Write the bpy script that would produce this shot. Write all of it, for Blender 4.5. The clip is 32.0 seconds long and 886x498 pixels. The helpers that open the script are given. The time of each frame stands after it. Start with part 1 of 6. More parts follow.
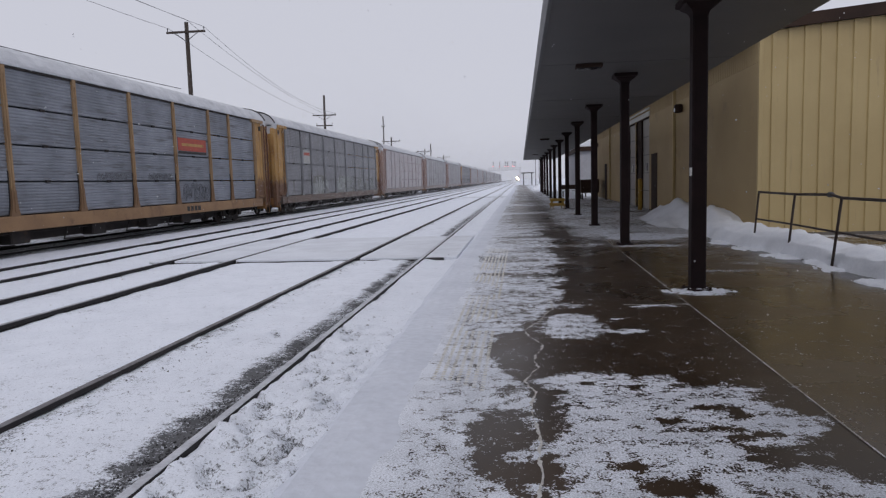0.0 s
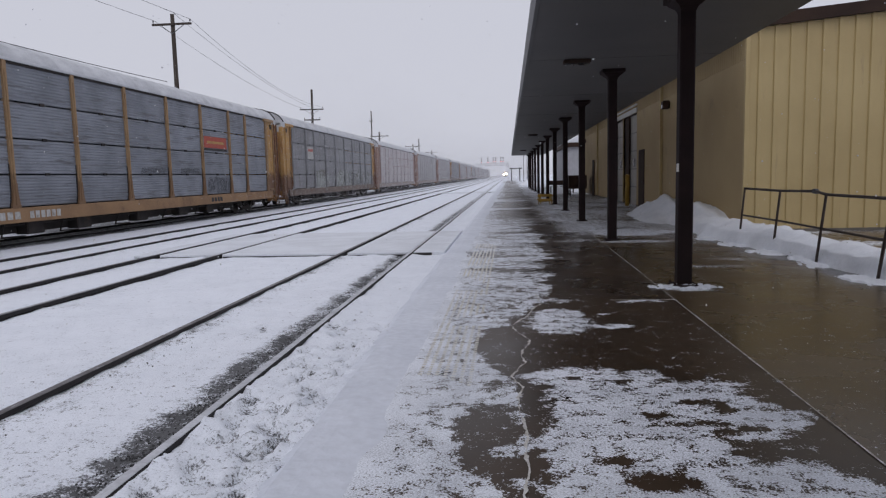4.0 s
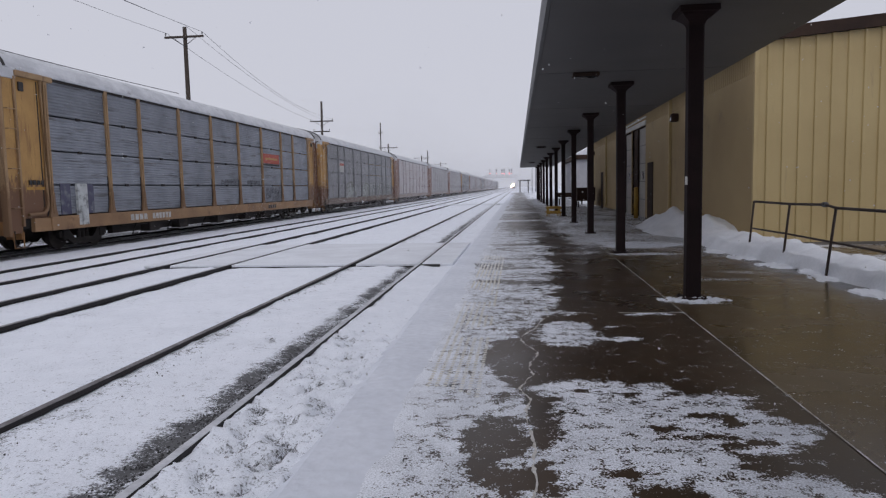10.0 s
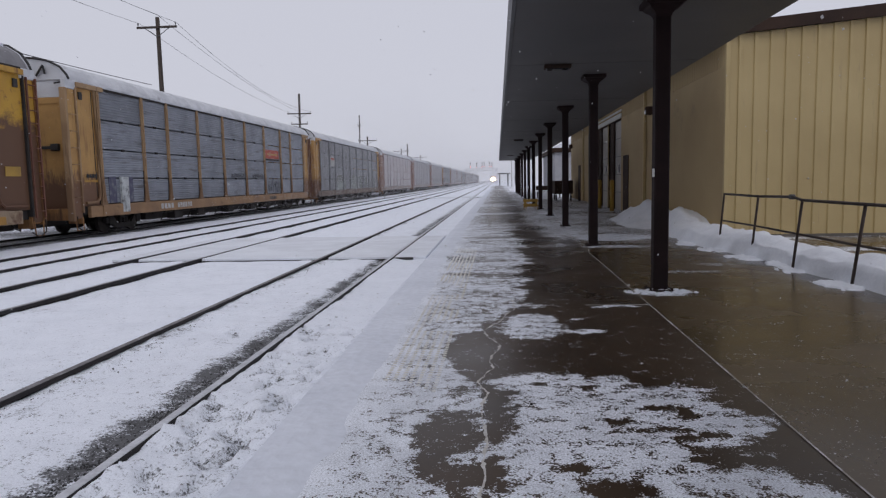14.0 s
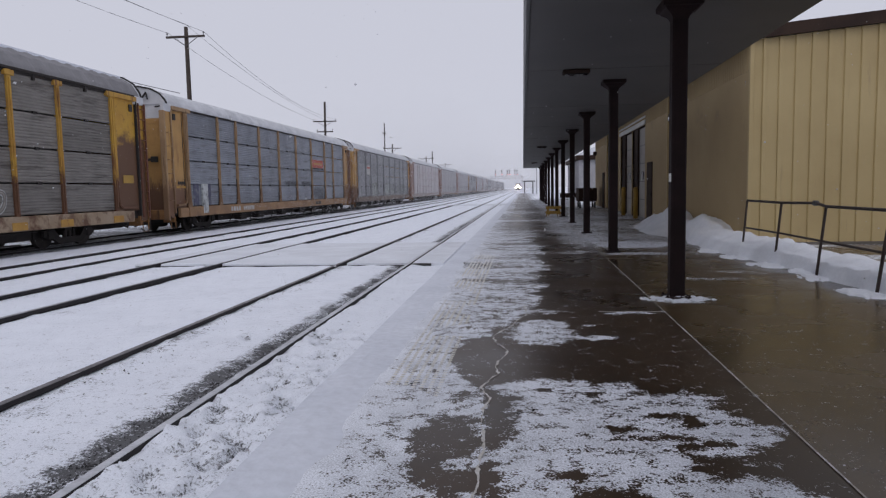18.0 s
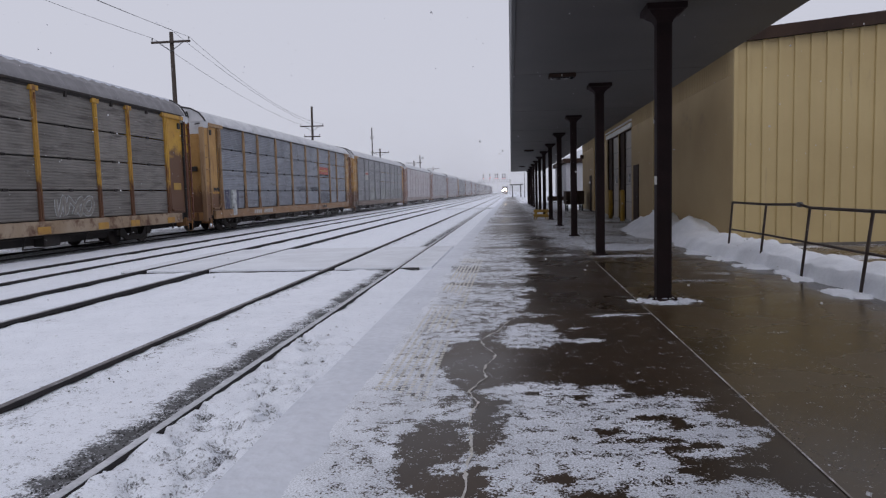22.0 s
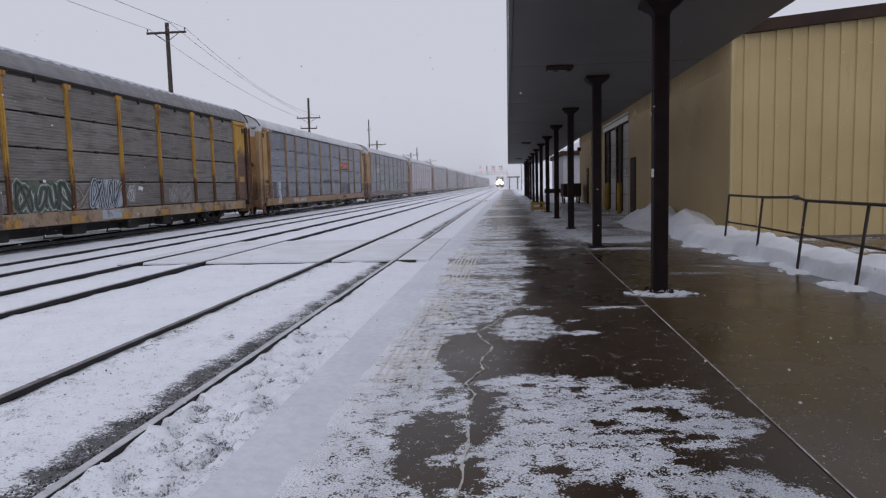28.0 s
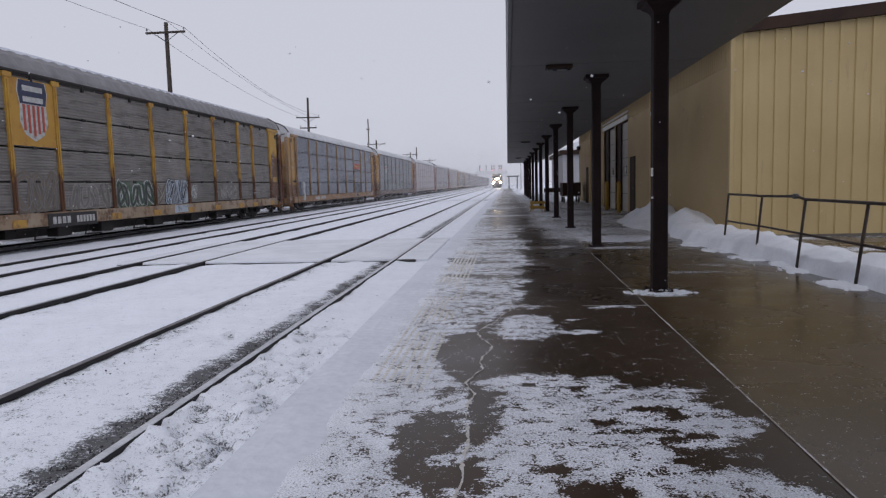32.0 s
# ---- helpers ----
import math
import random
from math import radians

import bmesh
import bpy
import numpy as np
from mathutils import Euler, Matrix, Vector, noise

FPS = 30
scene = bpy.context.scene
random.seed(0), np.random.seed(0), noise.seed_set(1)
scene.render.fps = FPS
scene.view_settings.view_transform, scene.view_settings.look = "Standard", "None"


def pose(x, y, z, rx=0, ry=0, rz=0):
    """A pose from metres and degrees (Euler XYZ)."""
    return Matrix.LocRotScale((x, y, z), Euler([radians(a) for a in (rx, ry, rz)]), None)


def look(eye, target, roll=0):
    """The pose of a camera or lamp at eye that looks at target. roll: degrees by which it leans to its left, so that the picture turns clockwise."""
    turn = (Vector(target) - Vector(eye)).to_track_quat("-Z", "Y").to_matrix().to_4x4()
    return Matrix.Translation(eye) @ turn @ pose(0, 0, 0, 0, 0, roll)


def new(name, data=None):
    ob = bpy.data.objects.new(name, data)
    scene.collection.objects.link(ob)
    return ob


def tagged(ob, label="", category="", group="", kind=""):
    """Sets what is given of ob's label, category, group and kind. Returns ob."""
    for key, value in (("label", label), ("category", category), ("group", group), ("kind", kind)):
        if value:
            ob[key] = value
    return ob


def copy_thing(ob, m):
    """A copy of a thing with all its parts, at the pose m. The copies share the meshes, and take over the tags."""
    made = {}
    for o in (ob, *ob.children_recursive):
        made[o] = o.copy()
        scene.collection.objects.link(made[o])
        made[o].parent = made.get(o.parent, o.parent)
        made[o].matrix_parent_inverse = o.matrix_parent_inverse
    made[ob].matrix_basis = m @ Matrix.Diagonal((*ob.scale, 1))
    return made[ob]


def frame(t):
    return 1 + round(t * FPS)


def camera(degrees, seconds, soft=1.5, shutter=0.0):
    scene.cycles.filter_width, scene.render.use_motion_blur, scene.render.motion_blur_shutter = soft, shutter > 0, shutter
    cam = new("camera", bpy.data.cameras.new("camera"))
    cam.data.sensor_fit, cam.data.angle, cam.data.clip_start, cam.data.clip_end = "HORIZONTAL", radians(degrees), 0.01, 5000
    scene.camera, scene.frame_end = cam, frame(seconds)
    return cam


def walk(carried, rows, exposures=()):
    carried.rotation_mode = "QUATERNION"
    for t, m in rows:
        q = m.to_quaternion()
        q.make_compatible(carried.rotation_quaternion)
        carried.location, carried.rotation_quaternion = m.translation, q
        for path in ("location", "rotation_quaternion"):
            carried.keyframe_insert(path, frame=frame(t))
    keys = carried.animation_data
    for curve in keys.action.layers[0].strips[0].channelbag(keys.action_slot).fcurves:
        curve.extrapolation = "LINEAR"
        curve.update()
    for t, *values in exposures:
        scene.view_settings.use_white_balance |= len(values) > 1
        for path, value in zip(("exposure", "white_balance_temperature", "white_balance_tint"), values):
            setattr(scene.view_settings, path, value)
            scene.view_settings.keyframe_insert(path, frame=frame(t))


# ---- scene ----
cam = camera(67.0, 32.0, soft=1.25)
PATH = [
    (0, (0.06, 0.676, 1.393), (-0.174, 2.653, 1.192), -1.7),
    (0.5, (0.06, 0.669, 1.393), (-0.159, 2.646, 1.186), -1.4),
    (1, (0.056, 0.683, 1.389), (-0.142, 2.662, 1.174), -1.3),
    (1.5, (0.061, 0.697, 1.383), (-0.141, 2.674, 1.161), -1.5),
    (2, (0.062, 0.685, 1.387), (-0.141, 2.662, 1.167), -1.4),
    (2.5, (0.056, 0.685, 1.389), (-0.143, 2.664, 1.177), -1.5),
    (3, (0.057, 0.691, 1.389), (-0.141, 2.67, 1.177), -1.4),
    (3.5, (0.062, 0.693, 1.387), (-0.136, 2.672, 1.171), -1.4),
    (5.5, (0.061, 0.69, 1.386), (-0.138, 2.67, 1.178), -1.5),
    (6, (0.065, 0.691, 1.384), (-0.136, 2.671, 1.189), -1.3),
    (6.5, (0.06, 0.694, 1.387), (-0.161, 2.671, 1.183), -1.4),
    (7, (0.061, 0.676, 1.391), (-0.167, 2.653, 1.193), -1.5),
    (7.5, (0.065, 0.678, 1.39), (-0.158, 2.656, 1.188), -1.6),
    (8, (0.065, 0.672, 1.392), (-0.158, 2.65, 1.197), -1.5),
    (8.5, (0.065, 0.668, 1.392), (-0.16, 2.647, 1.202), -1.3),
    (9, (0.063, 0.671, 1.393), (-0.159, 2.65, 1.203), -1.2),
    (9.5, (0.062, 0.668, 1.392), (-0.162, 2.646, 1.206), -1.3),
    (10, (0.062, 0.665, 1.392), (-0.16, 2.644, 1.211), -1.2),
    (10.5, (0.061, 0.665, 1.393), (-0.16, 2.644, 1.211), -1.1),
    (11, (0.067, 0.664, 1.392), (-0.151, 2.644, 1.209), -1.2),
    (11.5, (0.066, 0.665, 1.39), (-0.15, 2.644, 1.204), -1.1),
    (12, (0.074, 0.668, 1.394), (-0.14, 2.649, 1.219), -0.9),
    (12.5, (0.097, 0.685, 1.385), (-0.131, 2.664, 1.207), -1.0),
    (13, (0.155, 0.703, 1.376), (-0.072, 2.682, 1.192), -0.4),
    (13.5, (0.154, 0.683, 1.393), (-0.081, 2.66, 1.203), -0.8),
    (14, (0.215, 0.753, 1.374), (0.05, 2.736, 1.172), -1.2),
    (14.5, (0.335, 0.785, 1.334), (0.13, 2.763, 1.129), 0.1),
    (16.5, (0.352, 0.817, 1.341), (0.118, 2.793, 1.137), -1.0),
    (17, (0.354, 0.803, 1.345), (0.112, 2.78, 1.168), -1.1),
    (17.5, (0.359, 0.806, 1.341), (0.122, 2.784, 1.168), -1.0),
    (18, (0.355, 0.807, 1.337), (0.116, 2.785, 1.159), -1.1),
    (18.5, (0.36, 0.809, 1.338), (0.123, 2.786, 1.152), -1.2),
    (19, (0.36, 0.811, 1.34), (0.127, 2.788, 1.15), -1.3),
    (19.5, (0.361, 0.808, 1.341), (0.138, 2.786, 1.146), -1.4),
    (20, (0.362, 0.809, 1.339), (0.139, 2.788, 1.151), -1.3),
    (20.5, (0.36, 0.805, 1.342), (0.149, 2.785, 1.156), -1.2),
    (21, (0.364, 0.811, 1.341), (0.157, 2.793, 1.165), -1.3),
    (21.5, (0.366, 0.813, 1.339), (0.161, 2.796, 1.172), -1.3),
    (22, (0.368, 0.813, 1.339), (0.163, 2.795, 1.172), -1.5),
    (22.5, (0.364, 0.811, 1.338), (0.155, 2.793, 1.168), -1.6),
    (23, (0.368, 0.802, 1.344), (0.164, 2.783, 1.168), -1.6),
    (23.5, (0.363, 0.804, 1.342), (0.179, 2.788, 1.17), -1.8),
    (24, (0.37, 0.813, 1.337), (0.187, 2.796, 1.158), -1.6),
    (24.5, (0.37, 0.81, 1.343), (0.199, 2.795, 1.169), -1.3),
    (25, (0.368, 0.813, 1.34), (0.202, 2.799, 1.178), -1.0),
    (25.5, (0.366, 0.808, 1.337), (0.187, 2.794, 1.18), -1.1),
    (27.5, (0.367, 0.809, 1.337), (0.165, 2.79, 1.152), -1.5),
    (28, (0.366, 0.811, 1.338), (0.17, 2.792, 1.148), -1.4),
    (28.5, (0.368, 0.809, 1.34), (0.171, 2.791, 1.152), -1.7),
    (29, (0.367, 0.812, 1.335), (0.167, 2.794, 1.155), -1.6),
    (29.5, (0.366, 0.81, 1.337), (0.167, 2.792, 1.157), -1.6),
    (30, (0.365, 0.817, 1.336), (0.164, 2.798, 1.151), -1.6),
    (30.5, (0.367, 0.815, 1.336), (0.16, 2.795, 1.148), -1.6),
    (31, (0.367, 0.817, 1.335), (0.165, 2.798, 1.14), -1.8),
    (31.5, (0.369, 0.814, 1.338), (0.171, 2.795, 1.141), -1.8),
    (32, (0.367, 0.812, 1.34), (0.172, 2.793, 1.148), -1.5),
]
walk(cam, [(t, look(eye, target, roll)) for t, eye, target, roll in PATH], [(0, 0.0, 6500, 11), (12, 0.0, 6500, 11), (17, 0.0, 6420, 12), (32, 0.0, 6420, 12)])  # WALK

# ---- world, light ----
world = bpy.data.worlds.new("overcast")
scene.world = world
world.use_nodes = True
wn, wl = world.node_tree.nodes, world.node_tree.links
wn.clear()
w_out = wn.new("ShaderNodeOutputWorld")
w_bg = wn.new("ShaderNodeBackground")
w_sky = wn.new("ShaderNodeTexSky")
w_sky.sky_type = "NISHITA"
w_sky.sun_disc = False
w_sky.sun_elevation = radians(38)
w_sky.sun_rotation = radians(200)
w_mix = wn.new("ShaderNodeMix")
w_mix.data_type = "RGBA"
w_mix.inputs[0].default_value = 0.985
w_mix.inputs[7].default_value = (5.83, 5.97, 6.72, 1)
wl.new(w_sky.outputs[0], w_mix.inputs[6])
wl.new(w_mix.outputs[2], w_bg.inputs[0])
w_bg.inputs[1].default_value = 0.1
wl.new(w_bg.outputs[0], w_out.inputs[0])
sun = new("sun", bpy.data.lights.new("sun", "SUN"))
sun.data.energy, sun.data.angle, sun.data.color = 0.5, radians(40), (1.0, 0.98, 0.96)
sun.matrix_world = look((0, 0, 30), (6, 22, 0))


# ---- materials ----
def col(c):
    return (*c, 1.0)


def mat(name, c1, c2, scale=2.0, rough=0.7, metal=0.0, bump=0.15, fine=45.0, c3=None, cut3=0.62, streak=(1, 1, 1), scale3=1.2, rough2=None, bump_dist=0.01, grain_amt=0.28, spec=0.5, vary=0.0):
    """Two tones in large noise, a fine grain and a third tone in stains or streaks."""
    m = bpy.data.materials.new(name)
    m.use_nodes = True
    n, l = m.node_tree.nodes, m.node_tree.links
    b = n["Principled BSDF"]
    tc = n.new("ShaderNodeTexCoord")
    info = n.new("ShaderNodeObjectInfo")
    add = n.new("ShaderNodeVectorMath")
    add.operation = "MULTIPLY_ADD"
    add.inputs[1].default_value = (37, 17, 23)
    l.new(info.outputs["Random"], add.inputs[0])
    l.new(tc.outputs["Object"], add.inputs[2])
    big = n.new("ShaderNodeTexNoise")
    big.inputs["Scale"].default_value, big.inputs["Detail"].default_value = scale, 6
    l.new(add.outputs[0], big.inputs["Vector"])
    r1 = n.new("ShaderNodeMapRange")
    r1.inputs[1].default_value, r1.inputs[2].default_value = 0.36, 0.66
    l.new(big.outputs[0], r1.inputs[0])
    mix = n.new("ShaderNodeMix")
    mix.data_type = "RGBA"
    mix.inputs[6].default_value, mix.inputs[7].default_value = col(c1), col(c2)
    l.new(r1.outputs[0], mix.inputs[0])
    out = mix.outputs[2]
    if c3:
        mp = n.new("ShaderNodeMapping")
        mp.inputs["Scale"].default_value = streak
        l.new(add.outputs[0], mp.inputs["Vector"])
        st = n.new("ShaderNodeTexNoise")
        st.inputs["Scale"].default_value, st.inputs["Detail"].default_value = scale3, 8
        st.inputs["Roughness"].default_value = 0.68
        l.new(mp.outputs[0], st.inputs["Vector"])
        r3 = n.new("ShaderNodeMapRange")
        r3.inputs[1].default_value, r3.inputs[2].default_value = cut3 - 0.05, cut3 + 0.1
        l.new(st.outputs[0], r3.inputs[0])
        m3 = n.new("ShaderNodeMix")
        m3.data_type = "RGBA"
        m3.inputs[7].default_value = col(c3)
        l.new(r3.outputs[0], m3.inputs[0])
        l.new(out, m3.inputs[6])
        out = m3.outputs[2]
    grain = n.new("ShaderNodeTexNoise")
    grain.inputs["Scale"].default_value, grain.inputs["Detail"].default_value = fine, 4
    l.new(add.outputs[0], grain.inputs["Vector"])
    rg = n.new("ShaderNodeMapRange")
    rg.inputs[3].default_value, rg.inputs[4].default_value = 1 - grain_amt, 1 + grain_amt
    l.new(grain.outputs[0], rg.inputs[0])
    mul = n.new("ShaderNodeMix")
    mul.data_type, mul.blend_type = "RGBA", "MULTIPLY"
    mul.inputs[0].default_value = 1.0
    l.new(out, mul.inputs[6])
    l.new(rg.outputs[0], mul.inputs[7])
    out = mul.outputs[2]
    if vary:
        rv = n.new("ShaderNodeMapRange")
        rv.inputs[3].default_value, rv.inputs[4].default_value = 1 - vary, 1 + vary
        l.new(info.outputs["Random"], rv.inputs[0])
        mv = n.new("ShaderNodeMix")
        mv.data_type, mv.blend_type = "RGBA", "MULTIPLY"
        mv.inputs[0].default_value = 1.0
        l.new(out, mv.inputs[6])
        l.new(rv.outputs[0], mv.inputs[7])
        out = mv.outputs[2]
    l.new(out, b.inputs["Base Color"])
    rr = n.new("ShaderNodeMapRange")
    rr.inputs[1].default_value, rr.inputs[2].default_value = 0.3, 0.7
    rr.inputs[3].default_value, rr.inputs[4].default_value = rough, rough if rough2 is None else rough2
    l.new(big.outputs[0], rr.inputs[0])
    l.new(rr.outputs[0], b.inputs["Roughness"])
    b.inputs["Metallic"].default_value = metal
    b.inputs["Specular IOR Level"].default_value = spec
    if bump:
        bp = n.new("ShaderNodeBump")
        bp.inputs["Strength"].default_value, bp.inputs["Distance"].default_value = bump, bump_dist
        l.new(grain.outputs[0], bp.inputs["Height"])
        l.new(bp.outputs[0], b.inputs["Normal"])
    return m


def glow(name, c, strength):
    m = bpy.data.materials.new(name)
    m.use_nodes = True
    b = m.node_tree.nodes["Principled BSDF"]
    b.inputs["Base Color"].default_value = col(c)
    b.inputs["Emission Color"].default_value = col(c)
    b.inputs["Emission Strength"].default_value = strength
    return m


def covered(name, c1, c2, attr, grain=85.0, rough=0.45, wet=0.16, shine=0.5, thin=(0.50, 0.52, 0.57), lumps=1.0, mottle=0.0, blend=0.0):
    """Wet concrete with a dusting of snow that follows a coverage attribute, broken up by grains."""
    m = mat(name, c1, c2, scale=0.9, rough=rough, rough2=wet, bump=0.0, fine=60, c3=tuple(v * 0.6 for v in c1), cut3=0.6, scale3=2.2)
    n, l = m.node_tree.nodes, m.node_tree.links
    b = n["Principled BSDF"]
    b.inputs["Specular IOR Level"].default_value = shine
    a = n.new("ShaderNodeAttribute")
    a.attribute_name = attr
    tc = n.new("ShaderNodeTexCoord")
    total = a.outputs["Fac"]
    for sc, amount in ((grain, 1.35), (grain * 0.36, 1.0), (9.0, lumps)):
        nz = n.new("ShaderNodeTexNoise")
        nz.inputs["Scale"].default_value, nz.inputs["Detail"].default_value = sc, 3
        l.new(tc.outputs["Object"], nz.inputs["Vector"])
        mm = n.new("ShaderNodeMath")
        mm.operation = "MULTIPLY_ADD"
        mm.inputs[1].default_value, mm.inputs[2].default_value = amount, -amount * 0.5
        l.new(nz.outputs[0], mm.inputs[0])
        ad = n.new("ShaderNodeMath")
        l.new(total, ad.inputs[0])
        l.new(mm.outputs[0], ad.inputs[1])
        total = ad.outputs[0]
    f = n.new("ShaderNodeMapRange")
    f.inputs[1].default_value, f.inputs[2].default_value = 0.45 - blend, 0.60 + blend
    l.new(total, f.inputs[0])
    mix = n.new("ShaderNodeMix")
    mix.data_type = "RGBA"
    tone = n.new("ShaderNodeTexNoise")
    tone.inputs["Scale"].default_value, tone.inputs["Detail"].default_value = grain * 1.3, 2
    l.new(tc.outputs["Object"], tone.inputs["Vector"])
    white = n.new("ShaderNodeMix")
    white.data_type = "RGBA"
    white.inputs[6].default_value, white.inputs[7].default_value = (*thin, 1), (0.88, 0.91, 0.98, 1)
    tr = n.new("ShaderNodeMapRange")
    tr.inputs[1].default_value, tr.inputs[2].default_value = 0.28, 0.62
    l.new(tone.outputs[0], tr.inputs[0])
    if mottle:
        wide = n.new("ShaderNodeTexNoise")
        wide.inputs["Scale"].default_value, wide.inputs["Detail"].default_value, wide.inputs["Roughness"].default_value = 2.2, 7, 0.62
        l.new(tc.outputs["Object"], wide.inputs["Vector"])
        wr = n.new("ShaderNodeMapRange")
        wr.inputs[1].default_value, wr.inputs[2].default_value = 0.38, 0.60
        wr.inputs[3].default_value, wr.inputs[4].default_value = -mottle, mottle * 0.4
        l.new(wide.outputs[0], wr.inputs[0])
        wa = n.new("ShaderNodeMath")
        wa.use_clamp = True
        l.new(tr.outputs[0], wa.inputs[0])
        l.new(wr.outputs[0], wa.inputs[1])
        l.new(wa.outputs[0], white.inputs[0])
    else:
        l.new(tr.outputs[0], white.inputs[0])
    l.new(white.outputs[2], mix.inputs[7])
    l.new(b.inputs["Base Color"].links[0].from_socket, mix.inputs[6])
    l.new(f.outputs[0], mix.inputs[0])
    l.new(mix.outputs[2], b.inputs["Base Color"])
    rm = n.new("ShaderNodeMix")
    rm.inputs[3].default_value = 0.75
    l.new(b.inputs["Roughness"].links[0].from_socket, rm.inputs[2])
    l.new(f.outputs[0], rm.inputs[0])
    l.new(rm.outputs[0], b.inputs["Roughness"])
    bp = n.new("ShaderNodeBump")
    bp.inputs["Strength"].default_value, bp.inputs["Distance"].default_value = 0.5, 0.02
    l.new(f.outputs[0], bp.inputs["Height"])
    l.new(bp.outputs[0], b.inputs["Normal"])
    return m


SNOW = mat("snow", (0.81, 0.84, 0.91), (0.74, 0.77, 0.85), scale=0.7, rough=0.7, bump=0.25, fine=50, bump_dist=0.012, grain_amt=0.12)
CROSS_SNOW = mat("thin_crossing_snow", (0.76, 0.785, 0.84), (0.66, 0.68, 0.73), scale=1.2, rough=0.75, bump=0.2, fine=40, c3=(0.48, 0.48, 0.51), cut3=0.68, scale3=2.0)
SLUSH = mat("slush", (0.50, 0.51, 0.56), (0.34, 0.33, 0.34), scale=6, rough=0.7, bump=0.3, fine=60)
CRACKFILL = mat("crack_snow", (0.66, 0.65, 0.64), (0.42, 0.39, 0.35), scale=14, rough=0.8)
SNOW_CLEAN = mat("snow_bank", (0.86, 0.88, 0.93), (0.78, 0.805, 0.86), scale=2.5, rough=0.7, bump=0.25, fine=22, bump_dist=0.02, grain_amt=0.10)
SNOW_TRACK = covered("track_snow", (0.115, 0.115, 0.122), (0.06, 0.06, 0.064), "snow", grain=75, rough=0.8, wet=0.7, blend=0.11, thin=(0.74, 0.77, 0.84), lumps=0.8, mottle=0.26)
SNOW_EDGE = mat("packed_edge_snow", (0.715, 0.745, 0.82), (0.64, 0.67, 0.745), scale=1.4, rough=0.7, bump=0.55, fine=14, bump_dist=0.02, grain_amt=0.16)
CONCRETE = covered("wet_concrete", (0.056, 0.036, 0.022), (0.034, 0.022, 0.014), "snow", rough=0.42, wet=0.24, shine=0.20, mottle=0.3, lumps=1.35)
CONCRETE_OLD = covered("wet_old_concrete", (0.080, 0.050, 0.020), (0.032, 0.021, 0.010), "snow", rough=0.36, wet=0.17, shine=0.42)
CONC_PLAIN = mat("concrete_edge", (0.16, 0.14, 0.12), (0.10, 0.09, 0.08), bump=0.3, rough=0.8)
GROUT = mat("joint_sealant", (0.42, 0.40, 0.36), (0.20, 0.175, 0.15), scale=9, rough=0.8, c3=(0.66, 0.66, 0.67), cut3=0.52, scale3=9)
RAIL_SIDE = mat("rail_web", (0.019, 0.015, 0.016), (0.011, 0.010, 0.011), scale=5, rough=0.75, bump=0.3)
RAIL_HEAD = mat("rail_head", (0.22, 0.22, 0.23), (0.42, 0.43, 0.46), scale=7, rough=0.45, metal=0.35, bump=0.1)
BALLAST = mat("ballast_stone", (0.075, 0.074, 0.077), (0.036, 0.035, 0.037), scale=9, rough=0.9, bump=0.4)
RUBBER = mat("crossing_edge", (0.02, 0.02, 0.021), (0.035, 0.033, 0.032), rough=0.8)
SOFFIT = mat("soffit_paint", (0.096, 0.090, 0.090), (0.078, 0.074, 0.075), scale=0.7, rough=0.55, bump=0.05, c3=(0.025, 0.022, 0.02), cut3=0.68)
FASCIA = mat("fascia_metal", (0.10, 0.10, 0.105), (0.07, 0.07, 0.075), rough=0.5, metal=0.2, bump=0.05)
COLUMN = mat("maroon_steel", (0.022, 0.0115, 0.0115), (0.015, 0.0085, 0.0085), scale=3, rough=0.75, bump=0.12, c3=(0.055, 0.023, 0.017), cut3=0.68, spec=0.2)
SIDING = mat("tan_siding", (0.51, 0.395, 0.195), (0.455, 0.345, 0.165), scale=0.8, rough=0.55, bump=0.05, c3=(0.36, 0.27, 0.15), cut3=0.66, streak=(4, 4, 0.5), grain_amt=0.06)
# siding tan taken darker: shade under the canopy put into the colour
SHADED_STUCCO = mat("shaded_tan_render", (0.42, 0.31, 0.155), (0.375, 0.27, 0.132), scale=0.6, rough=0.7, bump=0.06, fine=30, c3=(0.29, 0.215, 0.12), cut3=0.64, scale3=0.8, grain_amt=0.05)
BROWN_TRIM = mat("brown_trim", (0.050, 0.030, 0.022), (0.034, 0.021, 0.017), rough=0.75, bump=0.05, spec=0.2)
RAILING = mat("railing_paint", (0.035, 0.022, 0.018), (0.05, 0.03, 0.022), scale=8, rough=0.55, bump=0.2)
DOORWHITE = mat("door_paint", (0.40, 0.37, 0.335), (0.32, 0.295, 0.265), rough=0.5, bump=0.05, c3=(0.22, 0.21, 0.2), cut3=0.66, streak=(5, 5, 0.6))
HEADERWHITE = mat("white_header", (0.72, 0.71, 0.68), (0.62, 0.61, 0.58), rough=0.6, bump=0.05)
YELLOW = mat("safety_yellow", (0.42, 0.255, 0.04), (0.33, 0.195, 0.035), rough=0.5, bump=0.1, c3=(0.2, 0.13, 0.05), cut3=0.66)
BLACK = mat("black_rubber", (0.014, 0.014, 0.015), (0.02, 0.02, 0.02), rough=0.6, bump=0.1)
GREYWALL = mat("grey_cladding", (0.50, 0.50, 0.53), (0.44, 0.44, 0.47), rough=0.7, bump=0.05)
WOOD = mat("creosote_pole", (0.060, 0.045, 0.037), (0.038, 0.029, 0.025), scale=4, rough=0.9, bump=0.4, c3=(0.11, 0.09, 0.075), cut3=0.62, streak=(8, 8, 0.4))
